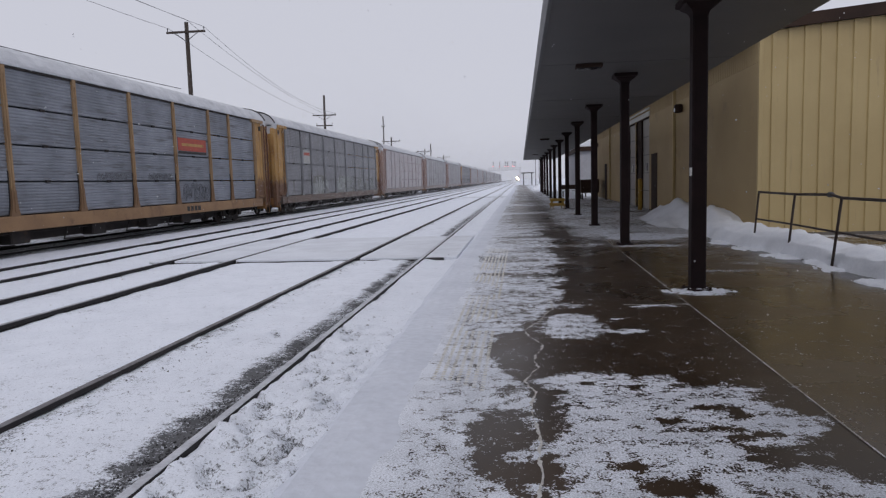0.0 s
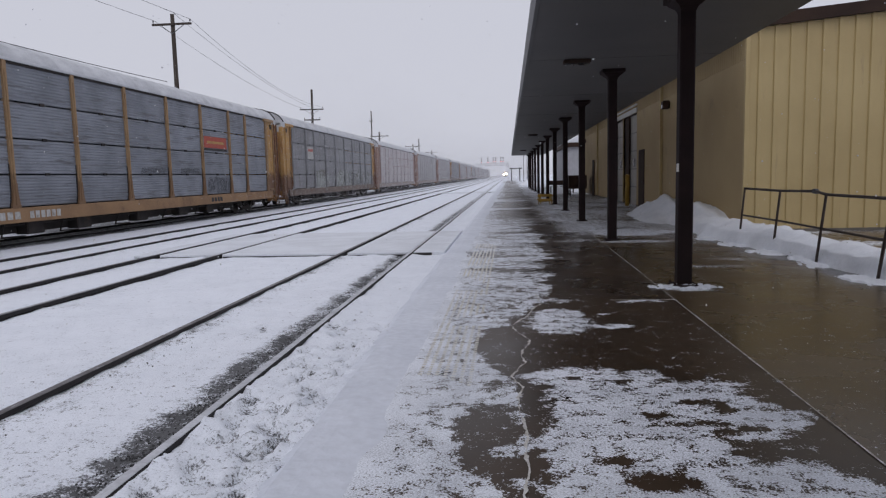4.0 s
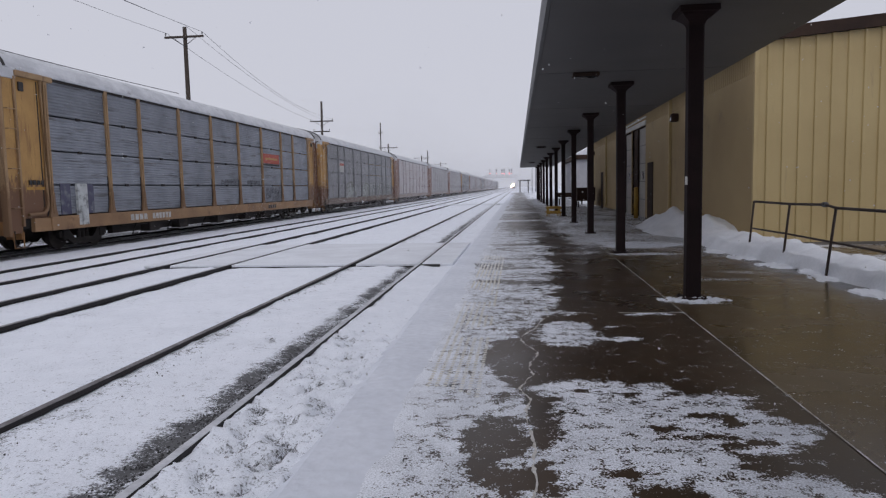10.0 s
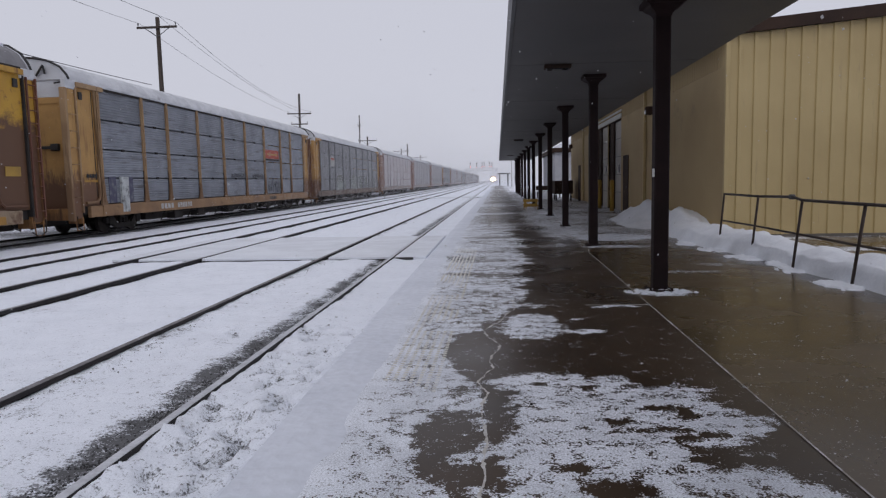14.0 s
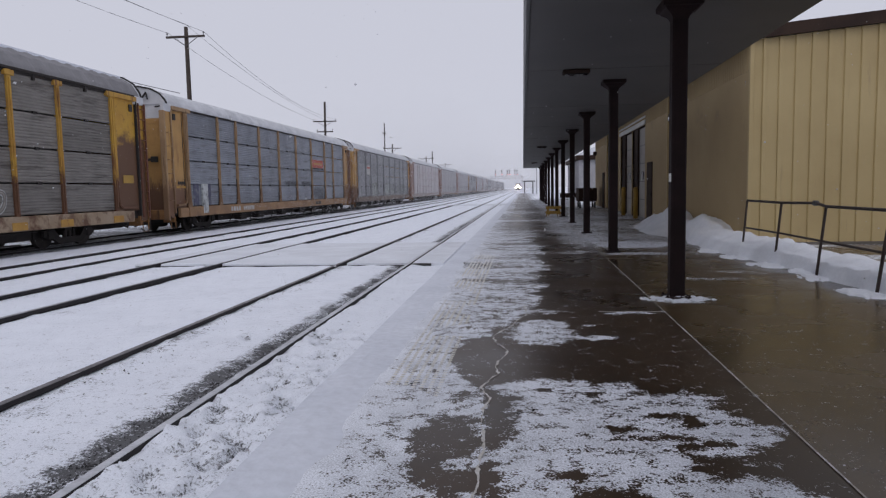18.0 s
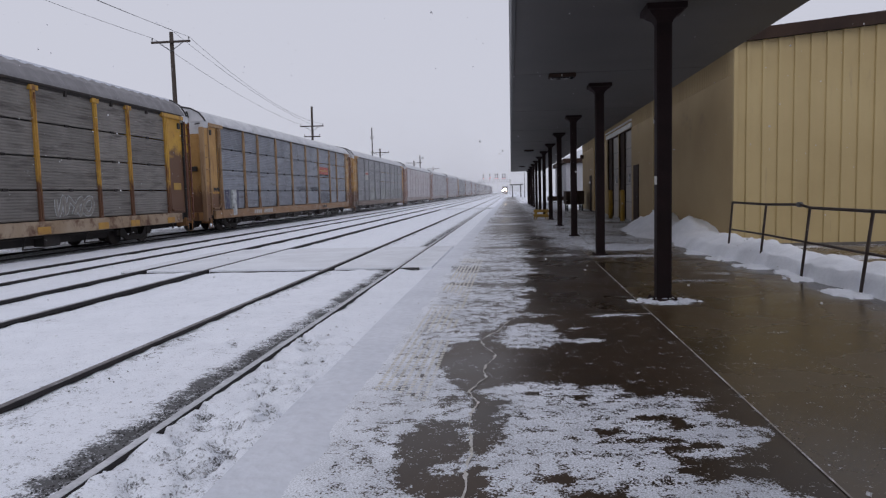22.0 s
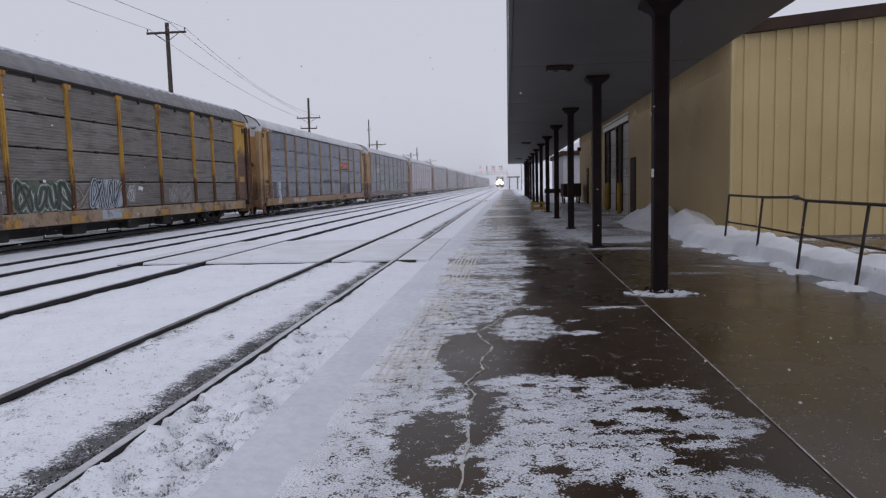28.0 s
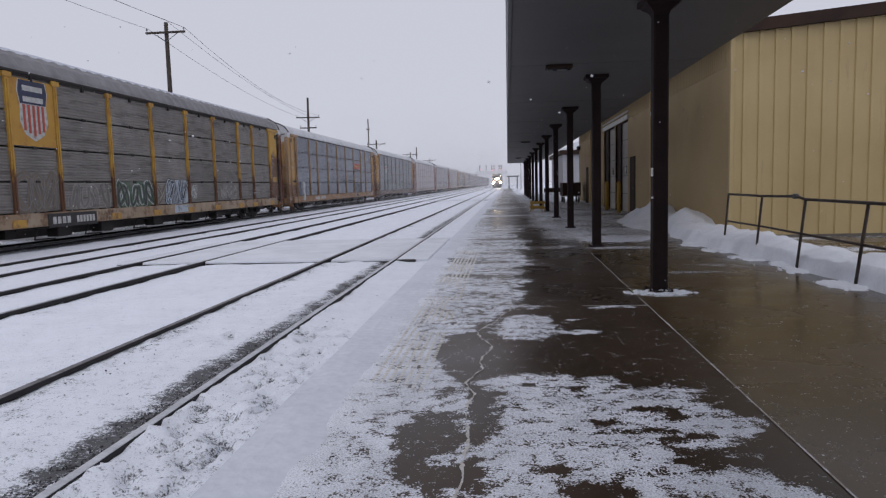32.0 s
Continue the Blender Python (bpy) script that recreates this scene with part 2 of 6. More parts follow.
# signal bridge steel, lightened so its colour carries the haze
HAZED_STEEL = mat("haze_pale_steel", (0.50, 0.50, 0.53), (0.42, 0.42, 0.45), rough=0.6)
STEEL = mat("dull_steel", (0.14, 0.14, 0.145), (0.09, 0.09, 0.095), rough=0.6, metal=0.3)
# underframe grime; also colours solid strips that stand for shaded gaps
UNDER = mat("underframe_grime_and_gap_shade", (0.030, 0.024, 0.022), (0.018, 0.015, 0.014), scale=3, rough=0.85, bump=0.3, c3=(0.07, 0.04, 0.025), cut3=0.64)
WHEEL = mat("wheel_steel", (0.05, 0.04, 0.036), (0.025, 0.02, 0.019), scale=5, rough=0.7, metal=0.2)
PAINT_WHITE = mat("stencil_white", (0.50, 0.50, 0.49), (0.36, 0.35, 0.33), scale=9, rough=0.7, c3=(0.2, 0.16, 0.13), cut3=0.6, scale3=6)
PAINT_RED = mat("sign_red", (0.42, 0.075, 0.045), (0.34, 0.06, 0.04), scale=6, rough=0.6)
PAINT_NAVY = mat("sign_navy", (0.02, 0.025, 0.06), (0.03, 0.035, 0.075), scale=6, rough=0.6)
PAINT_BLACK = mat("stencil_black", (0.02, 0.02, 0.02), (0.035, 0.03, 0.03), scale=6, rough=0.7)
SPRAY_GREEN = mat("spray_green", (0.055, 0.105, 0.06), (0.085, 0.125, 0.085), scale=4, rough=0.7, c3=(0.13, 0.13, 0.115), cut3=0.52, scale3=3.0)
SPRAY_WHITE = mat("spray_white", (0.54, 0.56, 0.56), (0.40, 0.42, 0.42), scale=3, rough=0.7, c3=(0.14, 0.14, 0.14), cut3=0.55, scale3=5)
SPRAY_BLUE = mat("spray_blue", (0.34, 0.40, 0.47), (0.45, 0.49, 0.53), scale=3, rough=0.7, c3=(0.17, 0.17, 0.165), cut3=0.54, scale3=3.0)
SPRAY_VIOLET = mat("spray_violet", (0.062, 0.060, 0.105), (0.085, 0.083, 0.13), scale=3, rough=0.7, c3=(0.17, 0.18, 0.20), cut3=0.54, scale3=4)
SPRAY_BLACK = mat("spray_black", (0.035, 0.035, 0.04), (0.06, 0.06, 0.065), scale=3, rough=0.8)
SPRAY_PALE = mat("spray_pale", (0.33, 0.31, 0.28), (0.22, 0.205, 0.185), scale=4, rough=0.8)
SPRAY_DARK = mat("faded_spray_black", (0.10, 0.10, 0.11), (0.15, 0.155, 0.17), scale=5, rough=0.8)
SPRAY_DUN = mat("spray_dun", (0.17, 0.14, 0.105), (0.13, 0.11, 0.09), scale=3, rough=0.8)
SPRAY_WASH = mat("spray_pale_wash", (0.22, 0.22, 0.20), (0.15, 0.15, 0.14), scale=4, rough=0.8)
BAY_SIGN = mat("sign_yellow", (0.46, 0.25, 0.035), (0.40, 0.20, 0.03), scale=1.5, rough=0.6, bump=0.05, c3=(0.27, 0.13, 0.04), cut3=0.60, scale3=3)
HEADLAMP = glow("headlamp_glow", (1.0, 0.73, 0.42), 700.0)
SIGNAL_RED = glow("signal_red", (1.0, 0.20, 0.18), 5.0)
GLASS_DARK = mat("dark_glass", (0.02, 0.022, 0.025), (0.03, 0.032, 0.035), rough=0.12, bump=0)


def rusting(m, low, high, rust, scale=3.0, stretch=(3.0, 3.0, 0.8)):
    """Rust that has eaten upwards from the foot of a painted part, in ragged runs."""
    n, l = m.node_tree.nodes, m.node_tree.links
    b = n["Principled BSDF"]
    tc = n.new("ShaderNodeTexCoord")
    sep = n.new("ShaderNodeSeparateXYZ")
    l.new(tc.outputs["Object"], sep.inputs[0])
    up = n.new("ShaderNodeMapRange")
    up.inputs[1].default_value, up.inputs[2].default_value = low, high
    up.inputs[3].default_value, up.inputs[4].default_value = 0.75, -0.35
    l.new(sep.outputs[2], up.inputs[0])
    info = n.new("ShaderNodeObjectInfo")
    off = n.new("ShaderNodeVectorMath")
    off.operation = "MULTIPLY_ADD"
    off.inputs[1].default_value = (31, 47, 13)
    l.new(info.outputs["Random"], off.inputs[0])
    l.new(tc.outputs["Object"], off.inputs[2])
    mp = n.new("ShaderNodeMapping")
    mp.inputs["Scale"].default_value = stretch
    l.new(off.outputs[0], mp.inputs["Vector"])
    t = n.new("ShaderNodeTexNoise")
    t.inputs["Scale"].default_value, t.inputs["Detail"].default_value, t.inputs["Roughness"].default_value = scale, 7, 0.7
    l.new(mp.outputs[0], t.inputs["Vector"])
    ad = n.new("ShaderNodeMath")
    l.new(up.outputs[0], ad.inputs[0])
    l.new(t.outputs[0], ad.inputs[1])
    f = n.new("ShaderNodeMapRange")
    f.inputs[1].default_value, f.inputs[2].default_value = 0.62, 0.80
    l.new(ad.outputs[0], f.inputs[0])
    mix = n.new("ShaderNodeMix")
    mix.data_type = "RGBA"
    mix.inputs[7].default_value = col(rust)
    l.new(b.inputs["Base Color"].links[0].from_socket, mix.inputs[6])
    l.new(f.outputs[0], mix.inputs[0])
    l.new(mix.outputs[2], b.inputs["Base Color"])
    return m


# ---- mesh helpers ----
class Shape:
    """Collects boxes, tubes and sheets into one mesh."""

    def __init__(self):
        self.v, self.f = [], []

    def quad(self, *ps):
        i = len(self.v)
        self.v += [tuple(p) for p in ps]
        self.f.append(tuple(range(i, i + len(ps))))
        return self

    def box(self, x0, y0, z0, x1, y1, z1, b=0.0, m=None):
        """A box; b chamfers its edges."""
        if b <= 0:
            p = [(x, y, z) for z in (z0, z1) for y in (y0, y1) for x in (x0, x1)]
            fs = [(0, 2, 3, 1), (4, 5, 7, 6), (0, 1, 5, 4), (2, 6, 7, 3), (0, 4, 6, 2), (1, 3, 7, 5)]
        else:
            bm = bmesh.new()
            bmesh.ops.create_cube(bm, size=1.0)
            for v in bm.verts:
                v.co = ((x0 + x1) / 2 + v.co.x * (x1 - x0), (y0 + y1) / 2 + v.co.y * (y1 - y0), (z0 + z1) / 2 + v.co.z * (z1 - z0))
            bmesh.ops.bevel(bm, geom=bm.edges[:], offset=b, segments=1, affect="EDGES")
            bm.verts.index_update()
            p = [tuple(v.co) for v in bm.verts]
            fs = [tuple(v.index for v in f.verts) for f in bm.faces]
            bm.free()
        if m is not None:
            p = [tuple(m @ Vector(q)) for q in p]
        i = len(self.v)
        self.v += p
        self.f += [tuple(i + k for k in f) for f in fs]
        return self

    def tube(self, pts, r, n=8, r2=None, cap=True):
        """A tube along points; r2 tapers it."""
        pts = [Vector(p) for p in pts]
        start, rings = len(self.v), len(pts)
        for k, p in enumerate(pts):
            d = (pts[min(k + 1, rings - 1)] - pts[max(k - 1, 0)]).normalized()
            side = d.cross(Vector((0, 0, 1)))
            side = side.normalized() if side.length > 1e-3 else Vector((1, 0, 0))
            up = side.cross(d)
            rad = r if r2 is None else r + (r2 - r) * k / max(rings - 1, 1)
            self.v += [tuple(p + rad * (side * math.cos(a) + up * math.sin(a))) for a in (2 * math.pi * j / n for j in range(n))]
        for k in range(rings - 1):
            for j in range(n):
                a, b = start + k * n + j, start + k * n + (j + 1) % n
                self.f.append((a, b, b + n, a + n))
        if cap:
            self.f.append(tuple(start + j for j in range(n))[::-1])
            self.f.append(tuple(start + (rings - 1) * n + j for j in range(n)))
        return self

    def disc(self, c, axis, r, depth, n=20, inner=0.0):
        a = Vector(axis).normalized()
        c = Vector(c)
        return self.tube([c - a * depth / 2, c + a * depth / 2], r, n)

    def prism(self, outline, y0, y1, axis="y"):
        """An outline of (u, z) drawn out along y, or of (u, v) along z."""
        i, n = len(self.v), len(outline)
        for w in (y0, y1):
            self.v += [(u, w, z) if axis == "y" else (w, u, z) if axis == "x" else (u, z, w) for u, z in outline]
        self.f += [(i + k, i + (k + 1) % n, i + n + (k + 1) % n, i + n + k) for k in range(n)]
        self.f.append(tuple(i + k for k in range(n))[::-1])
        self.f.append(tuple(i + n + k for k in range(n)))
        return self

    def mesh(self, name, material, smooth=False):
        me = bpy.data.meshes.new(name)
        me.from_pydata(self.v, [], self.f)
        me.materials.append(material)
        if smooth:
            me.shade_smooth()
        me.validate()
        bm = bmesh.new()
        bm.from_mesh(me)
        bmesh.ops.recalc_face_normals(bm, faces=bm.faces)
        bm.to_mesh(me)
        bm.free()
        return me


def thing(name, m, label, category, group="", kind=""):
    ob = new(name)
    ob.matrix_basis = m
    ob.empty_display_size = 0.2
    return tagged(ob, label, category, group, kind)


def part(name, shape, material, parent, label="", at=None, smooth=False):
    """One mesh under a thing or a part. shape: a Shape, or a mesh to share."""
    me = shape.mesh(name, material, smooth) if isinstance(shape, Shape) else shape
    ob = new(name, me)
    ob.parent = parent
    if at is not None:
        ob.matrix_basis = at
    if label:
        ob["label"] = label
    return ob


def solid(name, shape, material, label, category, m=None, kind="", group="", smooth=False):
    ob = new(name, shape.mesh(name, material, smooth))
    if m is not None:
        ob.matrix_basis = m
    return tagged(ob, label, category, group, kind)


def smoothstep(a, b, x):
    t = min(1.0, max(0.0, (x - a) / (b - a)))
    return t * t * (3 - 2 * t)


def nz(x, y, s, o=0.0):
    return noise.noise(Vector((x * s + o, y * s - o, o * 0.7)))


def fbm(x, y, s, o=0.0):
    return nz(x, y, s, o) + 0.5 * nz(x, y, s * 2.1, o + 5) + 0.25 * nz(x, y, s * 4.3, o + 9)


# ---- plan ----
RAIL_TOP = -0.20
TRACKS = (-2.79, -7.05, -10.38, -14.65)  # centre lines
EDGE = -1.03  # platform edge
GROUND = -0.262
CROSS = ((14.8, 20.2), (64.0, 67.5))  # plank crossings
COLUMN_X, COLUMN_Y, COLUMN_STEP, COLUMN_N = 2.16, 9.0, 5.68, 12
CANOPY = (0.41, 3.80, 3.42, -9.0, 73.0)  # x0, x1, soffit height, y0, y1
SHED_X, SHED_Y, SHED_END = 5.2, 16.0, 46.8


# ---- ground ----
fr = random.Random(11)
FEET = [(fr.uniform(-1.95, -1.15), 2.6 + 5.5 * fr.random() ** 1.3, fr.uniform(-0.7, 0.7)) for i in range(58)]
FEET += [(-2.65, 7.7, 0.5), (-2.72, 7.85, -0.4), (-1.7, 5.96, 0.2), (-1.21, 4.97, 0.8), (-1.3, 6.4, 0.1), (-3.3, 6.6, 0.3)]


def ground_height(x, y):
    z = GROUND
    near = 1.0 if y < 60 else 0.0
    for k, c in enumerate(TRACKS):
        d = abs(x - c)
        for s in (-0.7525, 0.7525):
            r = abs(x - c - s)
            if r < 0.16 and k:
                z -= 0.025 * (1 - r / 0.16)
        if d < 0.65:
            z += 0.012
    if near:
        z += 0.018 * fbm(x, y, 0.9, 3.0) + 0.012 * fbm(x, y, 4.0, 8.0)
        if -2.0 < x < -1.0:
            rough = smoothstep(9.5, 5.0, y)
            z += 0.058 * rough * max(0.0, fbm(x, y, 3.2, 21.0)) - 0.11 * rough * max(0.0, fbm(x, y, 5.5, 33.0) - 0.22)
        if -3.2 < x < -2.35:
            z += 0.015 * max(0, fbm(x, y, 4.0, 14.0))
    d = x - (TRACKS[0] + 0.7525)
    if 0.03 < d < 0.3:
        z += (0.043 + 0.010 * fbm(x, y, 3.0, 64.0)) * (1 - d / 0.3)
    elif -0.34 < d < -0.03:
        z -= 0.022 * max(0.0, 1 - abs(d + 0.20) / 0.14)
    d = x - (TRACKS[0] - 0.7525)
    if 0.0 < d < 0.3:
        z += (0.016 + 0.010 * fbm(x, y, 3.0, 66.0)) * (1 - d / 0.3)
    for fx, fy, turn in FEET:
        if abs(x - fx) < 0.25 and abs(y - fy) < 0.25:
            u = (x - fx) * math.cos(turn) + (y - fy) * math.sin(turn)
            v = -(x - fx) * math.sin(turn) + (y - fy) * math.cos(turn)
            q = math.hypot(u / 0.065, v / 0.15)
            z += -0.048 * smoothstep(1.0, 0.5, q) + 0.015 * smoothstep(0.5, 0.0, abs(q - 1.25))
    for a, b in CROSS:
        if a < y < b and x > -8.2:
            z = min(z, GROUND - 0.05)
    return z


def track_cover(x, y):
    """How much snow lies on the ballast: bare streaks beside the rails, kicked-up specks, hollows greyed for shade."""
    # less cover, so darker, from y = 9 down to y = 3
    c = 0.95 - 0.13 * smoothstep(9, 3, y)
    d = x - (TRACKS[0] + 0.7525 - 0.0375)
    wear = smoothstep(-7, 3, y) * smoothstep(60, 14, y)
    if -0.50 < d < 0.02:
        c -= 0.56 * smoothstep(0.26, 0.02, abs(d + 0.17 + 0.08 * fbm(x, y, 4.0, 9.0))) * (0.55 + 0.45 * wear) * (0.9 + 0.5 * fbm(x, y, 2.0, 7.0))
        c -= 0.22 * max(0.0, fbm(x, y, 3.0, 29.0)) * smoothstep(-0.5, -0.25, d)
    d = x - (TRACKS[0] - 0.7525)
    if 0.02 < d < 0.45:
        c -= 0.55 * max(0, fbm(x, y, 1.8, 6.0)) * smoothstep(0.45, 0.1, d) + 0.16 * smoothstep(0.3, 0.05, d)
    if -2.0 < x < -1.05:
        # dents of the height noise, greyed for the shade in their hollows
        c -= 0.40 * max(0.0, fbm(x, y, 5.5, 33.0) - 0.22) * smoothstep(10.5, 5.5, y)
        c -= 0.36 * max(0, fbm(x, y, 3.4, 17.0) - 0.22) * smoothstep(10, 5, y)
    # footprints greyed: their shade is put into the snow cover
    if y < 9:
        for fx, fy, turn in FEET:
            if abs(x - fx) < 0.2 and abs(y - fy) < 0.2:
                u = (x - fx) * math.cos(turn) + (y - fy) * math.sin(turn)
                v = -(x - fx) * math.sin(turn) + (y - fy) * math.cos(turn)
                c -= 0.34 * smoothstep(1.15, 0.4, math.hypot(u / 0.065, v / 0.13)) * (0.6 + 1.2 * max(0.0, 0.3 + nz(x, y, 16.0, 77.0)))
    if abs(x + 2.8) < 0.5:
        c -= 0.5 * max(0, fbm(x, y, 1.3, 40.0) - 0.45)
    for k in (1, 2):
        for s in (-0.7525, 0.7525):
            d = x - TRACKS[k] - s
            if 0 < d < 0.35:
                c -= 0.35 * max(0, fbm(x, y, 0.8, 51.0 + k))
    # bare ballast under the train, which also stands for the cars' shadow
    d = abs(x - TRACKS[3] + 0.9)
    if d < 2.6:
        c -= (0.66 + 0.30 * fbm(x, y, 0.7, 60.0)) * smoothstep(2.6, 2.1, d)
    return c


def seam(y):
    return 1.745 + 0.0105 * min(max(y, 0.0), 14.0)


def askew(x, y):
    """Moves the platform's inner side on to the seam."""
    return x + (seam(y) - 1.782) * smoothstep(0.9, 1.78, x)


def sheet(name, xs, ys, height, cover, material, label, category, warp=None):
    nx = len(xs)
    verts = [(warp(x, y) if warp else x, y, height(x, y)) for y in ys for x in xs]
    faces = [(j * nx + i, j * nx + i + 1, (j + 1) * nx + i + 1, (j + 1) * nx + i) for j in range(len(ys) - 1) for i in range(nx - 1)]
    me = bpy.data.meshes.new(name)
    me.from_pydata(verts, [], faces)
    me.materials.append(material)
    me.shade_smooth()
    if cover:
        at = me.attributes.new("snow", "FLOAT", "POINT")
        at.data.foreach_set("value", [cover(v[0], v[1]) for v in verts])
    return tagged(new(name, me), label, category, kind="structure")


def steps(stops):
    """Coordinates from (start, step) pairs up to the last start."""
    out = []
    for (a, s), (b, _) in zip(stops, stops[1:]):
        n = max(1, round((b - a) / s))
        out += [a + (b - a) * i / n for i in range(n)]
    return out + [stops[-1][0]]


gx = steps([(-2500, 700), (-400, 120), (-40, 6), (-16.5, 0.35), (-4.2, 0.045), (-1.0, 1.2), (14, 40), (100, 400), (2500, 1)])
gy = steps([(-400, 130), (-20, 3), (1.0, 0.05), (11, 0.16), (32, 0.8), (80, 6), (300, 60), (3000, 1)])
sheet("ground", gx, gy, ground_height, track_cover, SNOW_TRACK, "snow-covered track bed with bare ballast along the rails", "ground")


# ---- platform ----
PATCH = ((0.09, 5.2), (0.49, 5.51), (0.68, 5.4), (1.05, 5.35), (1.18, 5.06), (1.41, 5.17), (1.6, 5.11), (1.45, 4.9), (1.65, 4.62), (1.77, 4.53), (1.56, 4.25), (1.41, 4.14), (1.2, 4.14), (1.16, 3.92), (1.5, 3.88), (1.66, 3.7), (1.6, 3.2), (1.3, 2.3), (0.1, 2.3), (0.2, 3.5), (0.28, 3.87), (0.16, 4.11), (0.28, 4.19), (0.3, 4.52), (0.31, 4.99))
PATCH_FAR = ((0.2, 6.8), (0.27, 7.4), (0.45, 7.55), (0.76, 7.48), (0.80, 7.1), (0.74, 6.6), (0.62, 6.44), (0.29, 6.5))
SHORE = ((2.3, 0.05), (3.5, 0.02), (3.75, -0.12), (3.95, -0.22), (4.36, -0.29), (4.6, -0.16), (4.75, 0.10), (5.2, 0.08), (5.45, -0.08), (5.8, -0.2), (6.6, -0.22), (6.85, 0.05), (7.6, 0.28), (8.2, 0.42), (9, 0.5), (10, 0.66), (12, 0.66), (14.7, 0.75), (18, 0.6), (200, 0.5))
DABS = (  # x, y, half width, half length, amount
    (0.98, 7.29, 0.10, 0.06, 0.5), (0.98, 6.78, 0.20, 0.09, 0.55), (1.48, 7.95, 0.28, 0.06, 0.6), (0.52, 8.0, 0.25, 0.16, 0.4), (2.05, 8.72, 0.26, 0.14, 0.85), (2.9, 16.4, 0.85, 0.8, 0.42), (2.6, 14.3, 0.6, 0.25, 0.34), (3.0, 10.6, 0.6, 0.12, 0.30),
    (0.05, 3.95, 0.09, 0.06, 0.55), (0.26, 3.92, 0.05, 0.035, 0.6), (0.06, 4.72, 0.07, 0.14, 0.45), (0.08, 4.42, 0.06, 0.10, 0.4), (0.14, 4.05, 0.07, 0.06, 0.45), (0.10, 3.6, 0.09, 0.07, 0.35),
)
SPOTS = (
    (-0.02, 5.0, 0.10, 0.12, 0.25),     (0.73, 5.14, 0.11, 0.07, 0.6), (0.86, 4.5, 0.09, 0.06, 0.55), (0.97, 4.38, 0.13, 0.045, 0.6), (1.17, 4.71, 0.16, 0.05, 0.55), (1.28, 4.60, 0.06, 0.10, 0.55), (1.22, 4.28, 0.10, 0.10, 0.6),
    (0.57, 3.87, 0.11, 0.06, 0.65), (0.74, 3.63, 0.17, 0.09, 0.65), (1.36, 4.30, 0.05, 0.06, 0.4), (0.62, 4.95, 0.06, 0.03, 0.4), (0.80, 4.95, 0.07, 0.03, 0.4), (1.02, 5.12, 0.10, 0.03, 0.4), (0.5, 5.2, 0.07, 0.03, 0.35),
)


def signed(poly, x, y):
    """How far a point lies inside a closed outline; negative outside."""
    best, odd = 9.0, False
    for (ax, ay), (bx, by) in zip(poly, poly[1:] + poly[:1]):
        dx, dy = bx - ax, by - ay
        t = max(0.0, min(1.0, ((x - ax) * dx + (y - ay) * dy) / (dx * dx + dy * dy)))
        best = min(best, math.hypot(x - ax - t * dx, y - ay - t * dy))
        if (ay > y) != (by > y) and x < ax + (y - ay) * dx / dy:
            odd = not odd
    return best if odd else -best


def shore(y):
    for (a, xa), (b, xb) in zip(SHORE, SHORE[1:]):
        if y <= b:
            return xa + (xb - xa) * max(0.0, y - a) / (b - a)
    return SHORE[-1][1]


def platform_cover(x, y):
    c = raw_cover(x, y)
    return min(c, 0.70 + 0.10 * fbm(x, y, 2.0, 90.0)) if x > -0.5 else min(c, 0.70 + 1.2 * (-0.5 - x))


